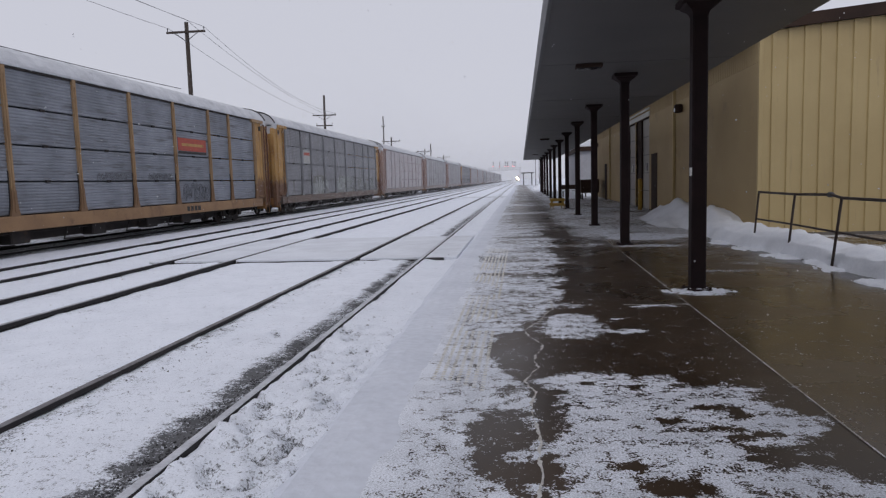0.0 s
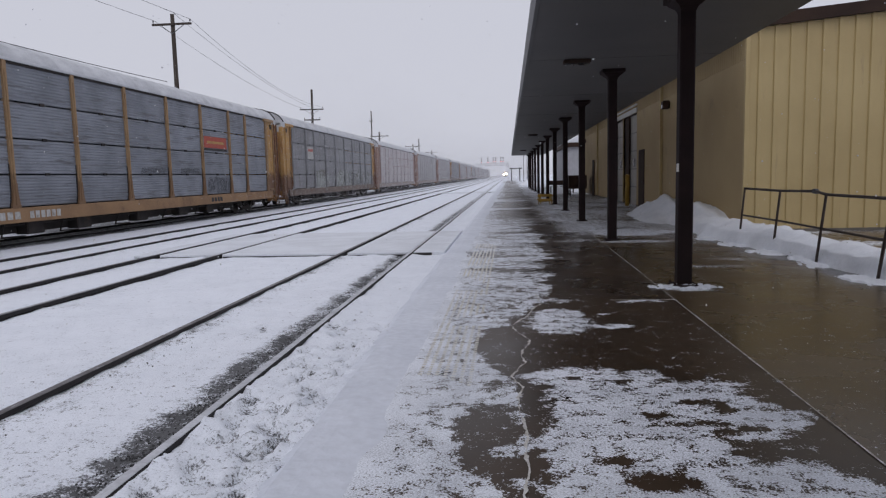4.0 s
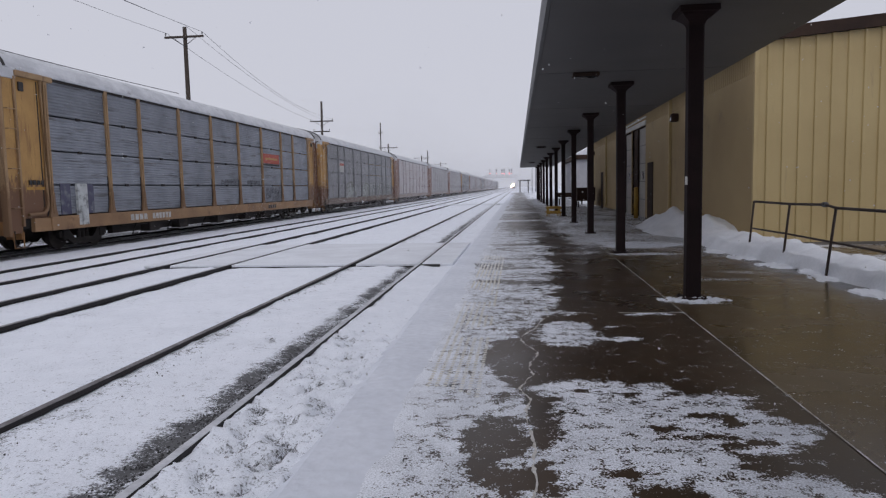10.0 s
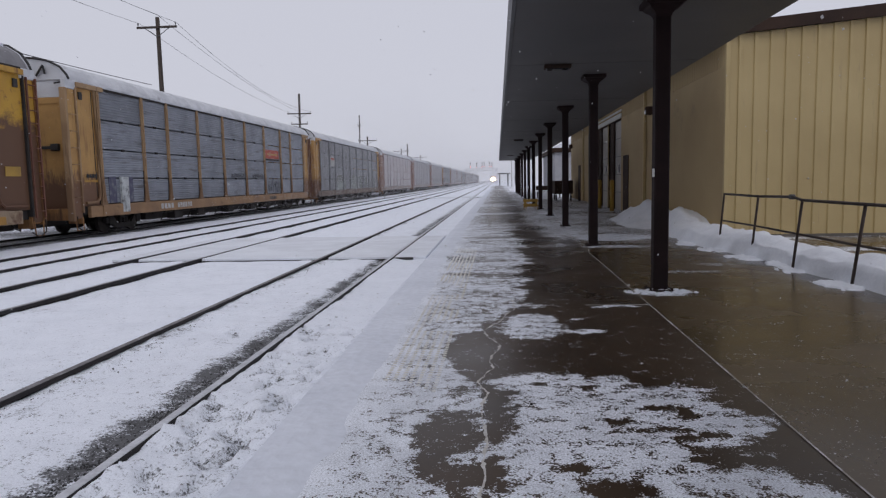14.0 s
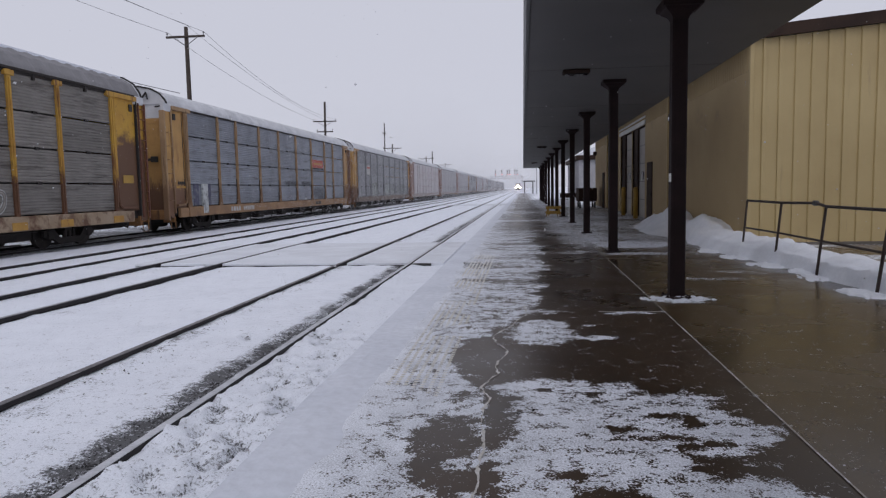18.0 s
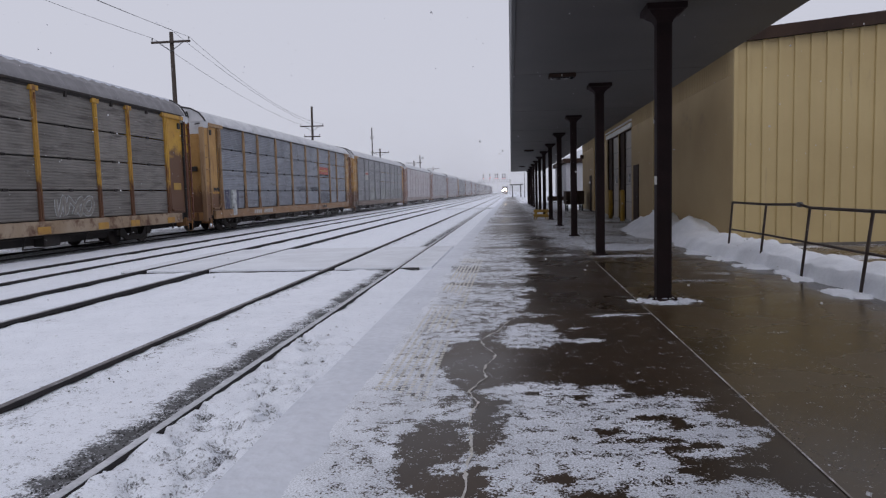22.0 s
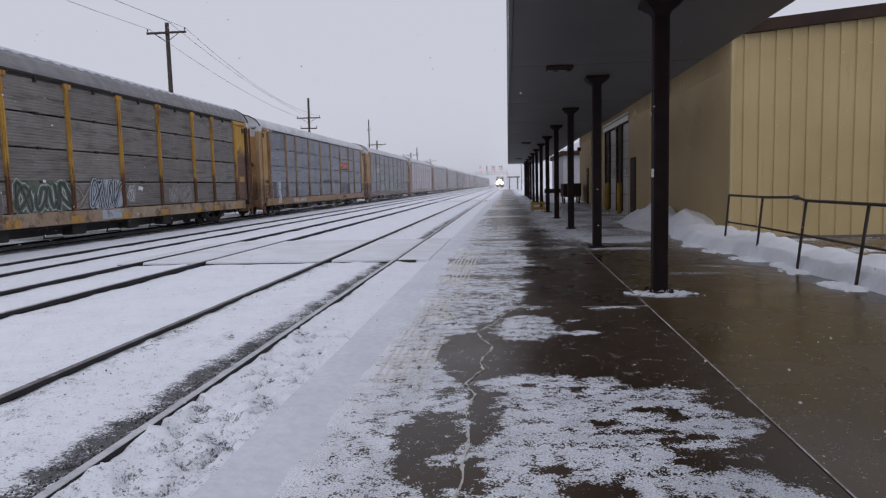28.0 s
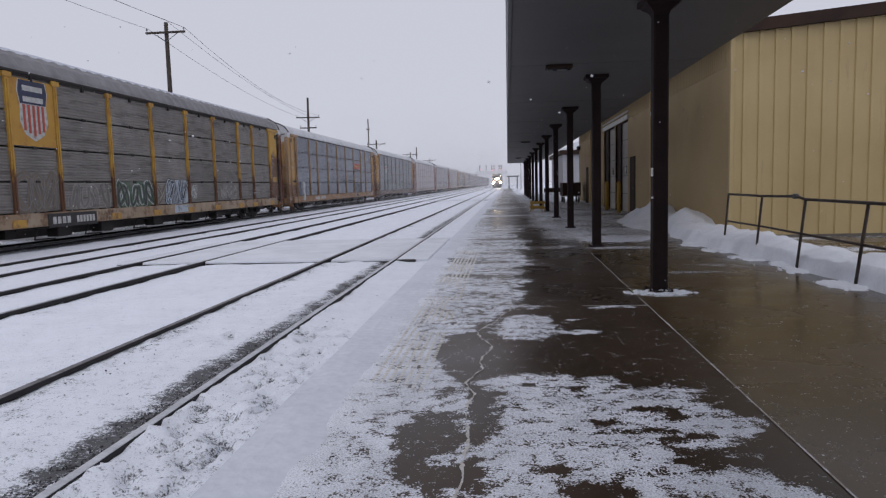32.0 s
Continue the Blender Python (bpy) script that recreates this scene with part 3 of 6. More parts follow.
def raw_cover(x, y):
    wx, wy = x, y
    grow = min(1.0, max(0.45, wy / 8))
    x += 0.05 * fbm(wx, wy, 3.4, 101.0) + 0.035 * fbm(wx, wy, 11.0, 103.0)
    y += grow * (0.07 * fbm(wx, wy, 3.0, 107.0) + 0.05 * fbm(wx, wy, 10.0, 109.0))
    if wy > 8:
        x += smoothstep(8, 9.5, wy) * (0.30 * fbm(wx * 0.25, wy, 1.0, 171.0) + 0.16 * fbm(wx * 0.3, wy, 3.2, 173.0))
    c = 0.13 + 0.10 * fbm(wx, wy, 5.0, 70.0) + 0.05 * smoothstep(0.6, -0.2, wx) * smoothstep(7.5, 5, wy)
    edge = -0.42 + 0.08 * fbm(wx * 0.5, wy, 0.9, 75.0)
    c += 0.30 * smoothstep(edge + 0.30, edge - 0.14, x)
    if y < 30:
        far_off = smoothstep(26, 16, wy)
        c += (0.50 + 0.13 * fbm(wx, wy, 4.0, 79.0)) * smoothstep(0.06, -0.07, x - shore(y)) * far_off
        if y > 8.6:
            c += smoothstep(8.6, 9.4, y) * (0.55 * fbm(wx * 0.4, wy * 1.1, 1.6, 133.0) - 0.06) * smoothstep(1.25, 0.7, wx) * far_off
    if y < 8.2:
        for poly in (PATCH, PATCH_FAR):
            c += 0.58 * smoothstep(-0.09, 0.08, signed(poly, x, y))
    for px, py, a, b, k in DABS:
        d = math.hypot((x - px) / a, (y - py) / b)
        if d < 1.5:
            c += k * smoothstep(1.4, 0.7, d)
    for px, py, a, b, k in SPOTS:
        d = math.hypot((x - px) / a, (y - py) / b)
        if d < 1.6:
            c -= 0.85 * k * smoothstep(1.5, 0.4, d + 0.5 * fbm(wx, wy, 14.0, 150.0))
    if 14.0 < y < 15.3:
        c += 0.5 * smoothstep(0.45, 0.2, abs(y - 14.65)) * smoothstep(1.9, 1.5, x) * (0.55 + 0.9 * fbm(wx * 0.6, wy * 2, 1.3, 5.0))
    if y > 18 and x < 1.6:
        c += (0.12 + 0.70 * max(0.0, fbm(x * 0.35, y, 0.55, 88.0))) * smoothstep(1.6, 0.6, x)
    # far dusting; also stands in for sky sheen on the wet concrete
    if y > 12 and x > 1.0:
        c += smoothstep(12, 19, y) * (0.46 + 0.20 * fbm(x * 0.8, y * 0.5, 0.9, 120.0)) * smoothstep(0.9, 1.6, x)
    if 9 < y < 20 and x > 1.9:
        c += 0.42 * smoothstep(0.25, 0.6, fbm(wx * 0.5, wy * 0.8, 0.8, 160.0)) * smoothstep(9, 12, y)
    if y > 74:
        c += 0.35 * smoothstep(0.6, 2.2, x)
    return c


def flat(x, y):
    return 0.002 * nz(x, y, 0.5, 2.0) if x < 2 else 0.0


px = steps([(EDGE, 0.028), (1.782, 1)])
py = steps([(-12, 1.5), (2.2, 0.032), (8.4, 0.06), (12, 0.10), (19.5, 0.3), (60, 1.5), (160, 1)])
sheet("platform", px, py, flat, platform_cover, CONCRETE, "wet brown concrete platform dusted with patchy snow", "platform", askew)
qx = steps([(1.786, 0.06), (4.6, 0.4), (12.5, 1)])
qy = steps([(-12, 1.5), (2.2, 0.09), (19.5, 0.25), (60, 1.5), (160, 1)])
sheet("walkway", qx, qy, flat, platform_cover, CONCRETE_OLD, "older yellowish wet concrete walkway beside the platform", "walkway", askew)
solid("platform_kerb", Shape().box(EDGE - 0.02, -12, -0.75, EDGE + 0.10, 160, -0.012, b=0.01), CONC_PLAIN, "concrete edge of the platform half buried in snow", "kerb", kind="structure")
wedge = Shape()
ys = steps([(-10, 0.6), (2, 0.12), (20, 0.6), (60, 3), (120, 1)])
for a, b in zip(ys, ys[1:]):
    def drift(y):
        w = 0.10 + 0.05 * nz(0, y, 0.7, 4)
        return [(EDGE + 0.42 + 0.09 * nz(7, y, 2.3, 3) + 0.04 * nz(8, y, 6.0, 3), y, -0.004), (EDGE + 0.12, y, 0.012 + 0.006 * nz(5, y, 1.7, 1)), (EDGE - 0.02 - 0.012 * nz(3, y, 1.1, 2), y, 0.004), (EDGE - 0.045 - 0.02 * nz(3, y, 1.1, 2), y, -0.05), (EDGE - 0.08 - 0.5 * w, y, -0.20), (EDGE - 0.25 - w, y, -0.285)]
    p, q = drift(a), drift(b)
    for i in range(5):
        wedge.quad(p[i], p[i + 1], q[i + 1], q[i])
solid("snow_drift", wedge, SNOW_EDGE, "soft drift of snow along the platform edge", "snow", kind="stuff", smooth=True)

# saw-cut joints and the winding crack
joints = new("slab_joints")
tagged(joints, "pale sealed joints between the platform slabs", "joint", kind="structure")
line = Shape()
for k in range(160):
    a, b = -2 + k * 0.26, -2 + (k + 1) * 0.26
    ha, hb = (0.0055 + 0.005 * max(0.0, nz(4, q, 2.6, 8.0)) for q in (a, b))
    line.quad((seam(a) - ha, a, 0.0045), (seam(a) + ha, a, 0.0045), (seam(b) + hb, b, 0.0045), (seam(b) - hb, b, 0.0045))
part("joint", line, GROUT, joints)
for y in (8.03, 17.0, 26.0):
    part("joint", Shape().box(1.15, y - 0.005, -0.02, seam(y) - 0.01, y + 0.005, 0.004), GROUT, joints)
crack = Shape()
ctrl = ((2.6, 0.11), (3.57, 0.12), (4.07, 0.14), (4.38, 0.13), (4.76, 0.10), (4.98, 0.14), (5.2, 0.06), (5.57, 0.16), (5.81, 0.135), (6.22, 0.23), (6.56, 0.10), (6.78, 0.07), (7.15, 0.21), (7.57, 0.29), (7.81, 0.38), (8.39, 0.36))
for (ya, xa), (yb, xb) in zip(ctrl, ctrl[1:]):
    n = 22
    for i in range(n):
        u, v = i / n, (i + 1) / n
        def cp(t):
            y = ya + (yb - ya) * t
            return xa + (xb - xa) * t + 0.012 * nz(0, y, 5.0, 3.0) + 0.016 * nz(0, y, 14.0, 5.0) + 0.008 * nz(0, y, 40.0, 6.0), y, 0.002 + 0.013 * max(0.0, 0.25 + nz(2, y, 13.0, 1.0))
        a, b = cp(u), cp(v)
        crack.quad((a[0] - a[2], a[1], 0.0045), (a[0] + a[2], a[1], 0.0045), (b[0] + b[2], b[1], 0.0045), (b[0] - b[2], b[1], 0.0045))
solid("platform_crack", crack, CRACKFILL, "winding crack in the platform filled with snow", "crack", kind="structure")

# domed warning strip beside the edge
domes = Shape()
for i in range(7):
    for j in range(170):
        x, y = -0.58 + i * 0.06, 4.6 + j * 0.06
        if nz(x, y, 1.3, 12.0) > -0.22 and y > 5.1 + 0.3 * nz(x, y, 3.0, 5.0):
            r, h = 0.014, 0.006
            c = [(x - r, y - r, 0.001), (x + r, y - r, 0.001), (x + r, y + r, 0.001), (x - r, y + r, 0.001)]
            t = [(x - r / 2, y - r / 2, h), (x + r / 2, y - r / 2, h), (x + r / 2, y + r / 2, h), (x - r / 2, y + r / 2, h)]
            for k in range(4):
                domes.quad(c[k], c[(k + 1) % 4], t[(k + 1) % 4], t[k])
            domes.quad(*t)
TACTILE = mat("tactile_paint", (0.74, 0.74, 0.75), (0.64, 0.61, 0.54), scale=1.5, rough=0.8, c3=(0.20, 0.17, 0.11), cut3=0.60, scale3=7)
solid("warning_strip", domes, TACTILE, "worn yellow domed warning strip under thin snow", "warning strip", kind="stuff")

# ---- rails ----
RAIL_SNOW = mat("snowy_rail_head", (0.66, 0.67, 0.71), (0.40, 0.40, 0.43), scale=5, rough=0.7, c3=(0.16, 0.14, 0.14), cut3=0.58, streak=(14, 0.8, 1), scale3=2.5)
RAIL_WHITE = mat("rail_head_under_snow", (0.60, 0.61, 0.65), (0.45, 0.455, 0.49), scale=5, rough=0.7, c3=(0.24, 0.23, 0.24), cut3=0.62, streak=(9, 1.0, 1), scale3=2.2)
RAIL_DUSTED = mat("rail_head_dusted", (0.20, 0.19, 0.20), (0.12, 0.11, 0.115), scale=6, rough=0.7, c3=(0.42, 0.42, 0.45), cut3=0.60, streak=(10, 2.0, 1), scale3=3.0)
RAIL_OUT = [(-0.0375, 0.0), (-0.034, 0.004), (0.034, 0.004), (0.0375, 0.0), (0.0375, -0.035), (0.012, -0.05), (0.010, -0.13), (0.07, -0.16), (-0.07, -0.16), (-0.010, -0.13), (-0.012, -0.05), (-0.0375, -0.035)]
for k, c in enumerate(TRACKS):
    track = thing("railway_track", pose(c, 0, RAIL_TOP), "pair of dark steel rails showing through the snow", "railway track", group="parallel tracks")
    for s in (-0.7525, 0.7525):
        r = part("rail", Shape().prism([(s + u, z - 0.004) for u, z in RAIL_OUT], -120, 900), RAIL_SIDE, track)
        part("rail_head", Shape().box(s - 0.031, -120, -0.002, s + 0.031, 900, 0.004), RAIL_HEAD if k in (1, 3) else RAIL_WHITE if k == 0 and s > 0 else RAIL_DUSTED if k == 0 else RAIL_SNOW, r, "snow-dusted running surface")

# loose ballast along the nearest rail
stones = Shape()
rnd = random.Random(5)
for i in range(4200):
    y = 2.6 + 40 * rnd.random() ** 1.7
    if CROSS[0][0] - 0.2 < y < CROSS[0][1] + 0.2:
        continue
    x = TRACKS[0] + 0.7525 - 0.05 - abs(rnd.gauss(0.13, 0.055)) if rnd.random() < 0.96 else TRACKS[0] - 0.7525 + 0.06 + abs(rnd.gauss(0, 0.16))
    s = rnd.uniform(0.003, 0.008)
    m = Matrix.Translation((x, y, ground_height(x, y) + 0.2 * s)) @ Euler((rnd.random() * 3, rnd.random() * 3, rnd.random() * 3)).to_matrix().to_4x4()
    stones.box(-s, -s * 0.7, -s * 0.6, s, s * 0.7, s * 0.6, m=m)
solid("ballast", stones, BALLAST, "dark crushed stone showing beside the rail", "ballast", kind="stuff")

# kicked-up clods of snow and slush
def clod(s, x, y, z, r, seed):
    base, n, m = len(s.v), 7, 4
    for k in range(m):
        ph = math.pi / 2 * k / m
        for i in range(n):
            a = 2 * math.pi * i / n
            q = r * (1 + 0.45 * noise.noise(Vector((math.cos(a) * 1.5 + seed, math.sin(a) * 1.5, k * 0.7))))
            s.v.append((x + q * math.cos(a) * math.cos(ph), y + q * 0.8 * math.sin(a) * math.cos(ph), z + 0.55 * q * math.sin(ph) - 0.004))
    s.v.append((x, y, z + 0.55 * r))
    for k in range(m - 1):
        for i in range(n):
            s.f.append((base + k * n + i, base + k * n + (i + 1) % n, base + (k + 1) * n + (i + 1) % n, base + (k + 1) * n + i))
    for i in range(n):
        s.f.append((base + (m - 1) * n + i, base + (m - 1) * n + (i + 1) % n, base + m * n))


for material, count, label in ((SNOW, 420, "kicked-up crumbs of snow beside the track"), (SLUSH, 110, "grey crumbs of slush beside the track")):
    clods = Shape()
    for i in range(count):
        y = 2.4 + 9 * rnd.random() ** 1.4
        pick = rnd.random()
        x = rnd.gauss(-1.55, 0.22) if pick < 0.7 else rnd.gauss(-1.25, 0.15) if pick < 0.82 else rnd.uniform(-3.4, -2.4)
        if x > EDGE - 0.2:
            continue
        clod(clods, x, y, ground_height(x, y), rnd.uniform(0.005, 0.020), i * 0.37)
    solid("snow_crumbs", clods, material, label, "snow", kind="stuff", smooth=True)

# plank crossings over the tracks
for y0, y1 in CROSS:
    cross = thing("track_crossing", pose(0, 0, RAIL_TOP), "snow-covered flat crossing over the rails with a dark rubber edge", "crossing", group="crossings")
    cuts = [-1.32]
    for c in TRACKS[:2]:
        cuts += [c + 0.80, c + 0.70, c - 0.64, c - 0.80]
    cuts.append(-8.3)
    for i in range(0, len(cuts) - 1):
        a, b = cuts[i + 1], cuts[i]
        if b - a < 0.2:
            continue
        panel = part("panel", Shape().box(a, y0, -0.16, b, y1, -0.008, b=0.01), CROSS_SNOW, cross, "thinly snowed panel")
        if i == 0 or y0 < 20:
            lift = -0.02 if i == 0 else -0.055
            part("edge", Shape().box(a + 0.02, y0 - 0.02 - (0.12 if i == 0 else 0), -0.11, b - 0.02 - (0.25 if i == 0 else 0), y0, lift, b=0.008), RUBBER, panel, "black rubber edge")

# ---- canopy ----
x0, x1, zc, y0, y1 = CANOPY
canopy = thing("platform_canopy", pose(0, 0, zc), "long dark flat platform canopy on a row of steel columns", "canopy")
part("soffit", Shape().box(x0 + 0.05, y0, 0, x1, y1, 0.06), SOFFIT, canopy, "dark painted soffit")
part("roof", Shape().prism([(x0 + 0.05, 0.065), (x1, 0.065), (x1, 0.30), (2.1, 0.36), (x0 + 0.05, 0.22)], y0, y1), FASCIA, canopy, "low metal roof")
part("gutter", Shape().prism([(x0, -0.02), (x0 + 0.045, -0.02), (x0 + 0.045, 0.21), (x0 - 0.03, 0.21), (x0 - 0.03, 0.10)], y0, y1), FASCIA, canopy, "grey metal edge gutter")
part("roof_snow", Shape().box(x0 + 0.1, y0 + 0.1, 0.365, x1 - 0.1, y1 - 0.1, 0.44, b=0.03), SNOW_CLEAN, canopy, "snow on the roof")
part("end_fascia", Shape().box(x0, y1, -0.02, x1, y1 + 0.05, 0.3), FASCIA, canopy)
for i in range(14):
    y = 2.0 + i * 5.6
    part("soffit_seam", Shape().box(x0 + 0.06, y - 0.02, -0.004, x1, y + 0.02, 0.0), SOFFIT, canopy)
for y in (13.27, 35.7, 58.0):
    lamp = thing("canopy_light", pose(1.32, y, zc), "unlit dark fixture under the canopy", "ceiling fixture", group="canopy fixtures")
    part("housing", Shape().box(-0.24, -0.12, -0.07, 0.24, 0.12, 0.0, b=0.015), BROWN_TRIM, lamp)
    part("lens", Shape().box(-0.20, -0.09, -0.085, 0.20, 0.09, -0.07, b=0.005), GLASS_DARK, lamp)


def column():
    ob = thing("canopy_column", pose(COLUMN_X, COLUMN_Y, 0), "dark maroon steel column with a flared cap on the wet platform", "column", group="canopy columns")
    w = 0.087
    part("shaft", Shape().box(-w, -w, 0.0, w, w, zc - 0.16, b=0.018), COLUMN, ob)
    cap = Shape()
    prof = ((w, zc - 0.20), (w + 0.008, zc - 0.17), (w + 0.03, zc - 0.14), (w + 0.085, zc - 0.10), (w + 0.10, zc - 0.075), (w + 0.135, zc - 0.065), (w + 0.135, zc - 0.001))
    for (a, za), (b, zb) in zip(prof, prof[1:]):
        for sx, sy in ((1, 0), (0, 1), (-1, 0), (0, -1)):
            def q(s, r, z):
                return (sx * r - sy * s * r, sy * r + sx * s * r, z)
            cap.quad(q(-1, a, za), q(1, a, za), q(1, b, zb), q(-1, b, zb))
    part("cap", cap, COLUMN, ob, "flared cap")
    part("base_plate", Shape().box(-0.15, -0.15, 0.0, 0.15, 0.15, 0.018, b=0.004), COLUMN, ob)
    for sx in (-0.125, 0.125):
        for sy in (-0.125, 0.125):
            part("bolt", Shape().disc((sx, sy, 0.028), (0, 0, 1), 0.013, 0.02, 6), COLUMN, ob)
    return ob


first = column()
for i in range(-1, COLUMN_N):
    if i:
        copy_thing(first, pose(COLUMN_X, COLUMN_Y + i * COLUMN_STEP, 0))
tag = thing("column_tag", pose(COLUMN_X - 0.095, COLUMN_Y - 0.06, 1.42), "small white tag fixed to a maroon column", "tag")
part("plate", Shape().box(-0.012, -0.025, -0.05, 0.008, 0.025, 0.05, b=0.004), HEADERWHITE, tag)
foot = Shape()
for i in range(110):
    a = rnd.random() * 6.28
    r = 0.13 + 0.20 * rnd.random() ** 1.5
    clod(foot, COLUMN_X + r * math.cos(a) * 1.3 - 0.03, COLUMN_Y - 0.16 + 0.5 * r * math.sin(a), 0.0, rnd.uniform(0.012, 0.05), i * 0.7)
solid("snow_at_column", foot, SNOW_CLEAN, "small ring of snow at a column foot", "snow", kind="stuff", smooth=True)

# ---- shed ----
shed = thing("freight_shed", pose(SHED_X, SHED_Y, 0), "tan ribbed-metal freight shed with brown roof trim", "shed")
PITCH, DEPTH_X = 0.085, 14.0


def eave(x):
    return 4.36 + PITCH * x


def ribs(length, run, height0, height1, pitch=0.31, deep=0.04):
    """Ribbed sheet of that length: run(u, d, z) places it."""
    s = Shape()
    n = int(length / pitch)
    prof = []
    for i in range(n + 1):
        u = i * pitch
        prof += [(u, 0.0), (u + pitch - 0.11, 0.0), (u + pitch - 0.095, deep), (u + pitch - 0.03, deep), (u + pitch - 0.015, 0.0)]
    prof = [p for p in prof if p[0] <= length] + [(length, 0.0)]
    for (a, da), (b, db) in zip(prof, prof[1:]):
        s.quad(run(a, da, height0), run(b, db, height0), run(b, db, height1(b)), run(a, da, height1(a)))
    return s


wall_end = part("end_wall", ribs(DEPTH_X, lambda u, d, z: (u, -d, z), 0.06, lambda u: eave(u), pitch=0.325), SIDING, shed, "sunlit ribbed tan siding")
DOORS = ((12.4, 15.55), (15.75, 19.1))
side = Shape()
spans = [(0.0, DOORS[0][0], 0.06), (DOORS[0][0], DOORS[0][1], 3.9), (DOORS[0][1], DOORS[1][0], 0.06), (DOORS[1][0], DOORS[1][1], 3.9), (DOORS[1][1], SHED_END - SHED_Y, 0.06)]
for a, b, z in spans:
    part("side_wall", Shape().box(-0.02, a, z, 0.04, b, eave(0.0) - 0.62), SHADED_STUCCO, shed, "smooth tan wall, coloured darker for canopy shade")
    part("side_siding", ribs(b - a, lambda u, d, zz: (-0.02 - d, a + u, zz), eave(0.0) - 0.62, lambda u: eave(0.0), pitch=0.155, deep=0.010), SHADED_STUCCO, shed, "narrow ribbed band in the same shade-darkened tan")
part("core", Shape().box(0.6, 0.02, 0.0, DEPTH_X, SHED_END - SHED_Y, 4.3), BROWN_TRIM, shed)
part("plinth", Shape().box(-0.01, -0.035, 0.0, DEPTH_X, 0.0, 0.06), CONC_PLAIN, shed)
part("side_plinth", Shape().box(-0.035, 0.0, 0.0, 0.0, DOORS[0][0], 0.06), CONC_PLAIN, shed)
part("corner_trim", Shape().box(-0.04, -0.045, 0.05, 0.045, 0.04, eave(0), b=0.006), SIDING, shed, "tan corner trim")
part("fascia", Shape().prism([(-0.35, eave(-0.35)), (DEPTH_X, eave(DEPTH_X)), (DEPTH_X, eave(DEPTH_X) + 0.25), (-0.35, eave(-0.35) + 0.25)], -0.14, -0.05), BROWN_TRIM, shed, "dark brown roof trim")
part("roof", Shape().prism([(-0.4, eave(-0.4) + 0.14), (DEPTH_X, eave(DEPTH_X) + 0.14), (DEPTH_X, eave(DEPTH_X) + 0.24), (-0.4, eave(-0.4) + 0.24)], -0.05, SHED_END - SHED_Y), SNOW_CLEAN, shed, "snow-covered roof")
part("eave_gutter", Shape().box(-0.42, -0.1, eave(0) - 0.02, -0.30, SHED_END - SHED_Y, eave(0) + 0.2), BROWN_TRIM, shed)
for a, b in DOORS:
    d = part("dock_door", Shape().box(0.14, a, 0.0, 0.22, b, 3.72), DOORWHITE, shed, "tall grey-white sectional dock door")
    for z in (0.75, 1.5, 2.25, 3.0):
        part("groove", Shape().box(0.132, a, z - 0.012, 0.14, b, z + 0.012), STEEL, d)
    for u in (0.18, 0.42):
        part("window", Shape().box(0.118, a + (b - a) * u - 0.16, 1.58, 0.136, a + (b - a) * u + 0.16, 1.92, b=0.004), GLASS_DARK, d)
    # dark panel over the far 30 percent of each doorway
    part("open_leaf", Shape().box(0.06, a + 0.70 * (b - a), 0.0, 0.13, b, 3.72, b=0.01), BROWN_TRIM, shed, "dark brown panel in the far part of the doorway")
    part("far_jamb", Shape().box(0.0, b, 0.0, 0.5, b + 0.10, 3.9), BROWN_TRIM, shed, "dark brown door jamb")
    part("near_jamb", Shape().box(0.0, a - 0.10, 0.0, 0.5, a, 3.9), BROWN_TRIM, shed)
    part("head", Shape().box(0.0, a, 3.72, 0.5, b, 3.9), BROWN_TRIM, shed)
    part("header", Shape().box(-0.075, a - 0.15, 3.74, -0.03, b + 0.15, 3.92, b=0.006), HEADERWHITE, shed, "white door header")
part("long_header", Shape().box(-0.075, DOORS[0][0] - 0.15, 4.0, -0.03, DOORS[1][1] + 0.3, 4.07), HEADERWHITE, shed, "white flashing strip")
md = part("entry_door", Shape().box(-0.05, 10.8, 0.0, -0.02, 11.85, 2.22, b=0.006), BROWN_TRIM, shed, "dark brown entry door")
part("door_knob", Shape().tube([(-0.055, 10.95, 1.0), (-0.10, 10.95, 1.0)], 0.028, 8), STEEL, md)
part("entry_door", Shape().box(-0.05, 25.6, 0.0, -0.02, 26.6, 2.15, b=0.006), BROWN_TRIM, shed, "dark brown entry door")
# out of view, added only to keep sky light off the side wall
part("link_roof", Shape().box(-1.45, 0.1, 4.38, 0.0, SHED_END - SHED_Y, 4.44), SOFFIT, shed, "unseen added roof that shades the shed wall")
for y in (7.85, 24.0):
    part("downspout", Shape().box(-0.12, y - 0.05, 0.12, -0.03, y + 0.05, eave(0), b=0.01), SIDING, shed, "tan downspout")
for y in (6.95, 30.0):
    lamp = part("wall_light", Shape().box(-0.25, y - 0.13, 3.34, -0.03, y + 0.13, 3.60, b=0.03), BROWN_TRIM, shed, "boxy wall light")
    part("lens", Shape().box(-0.262, y - 0.09, 3.36, -0.25, y + 0.09, 3.48), GLASS_DARK, lamp)
for y in (12.75, 16.05):
    bol = thing("bollard", pose(SHED_X - 0.32, SHED_Y + y, 0), "yellow steel bollard beside a dock door", "bollard", group="dock bollards")
    part("post", Shape().tube([(0, 0, 0), (0, 0, 1.22)], 0.09, 14), YELLOW, bol, smooth=True)
    part("dome", Shape().tube([(0, 0, 1.22), (0, 0, 1.26), (0, 0, 1.28)], 0.09, 14, r2=0.03), YELLOW, bol, smooth=True)

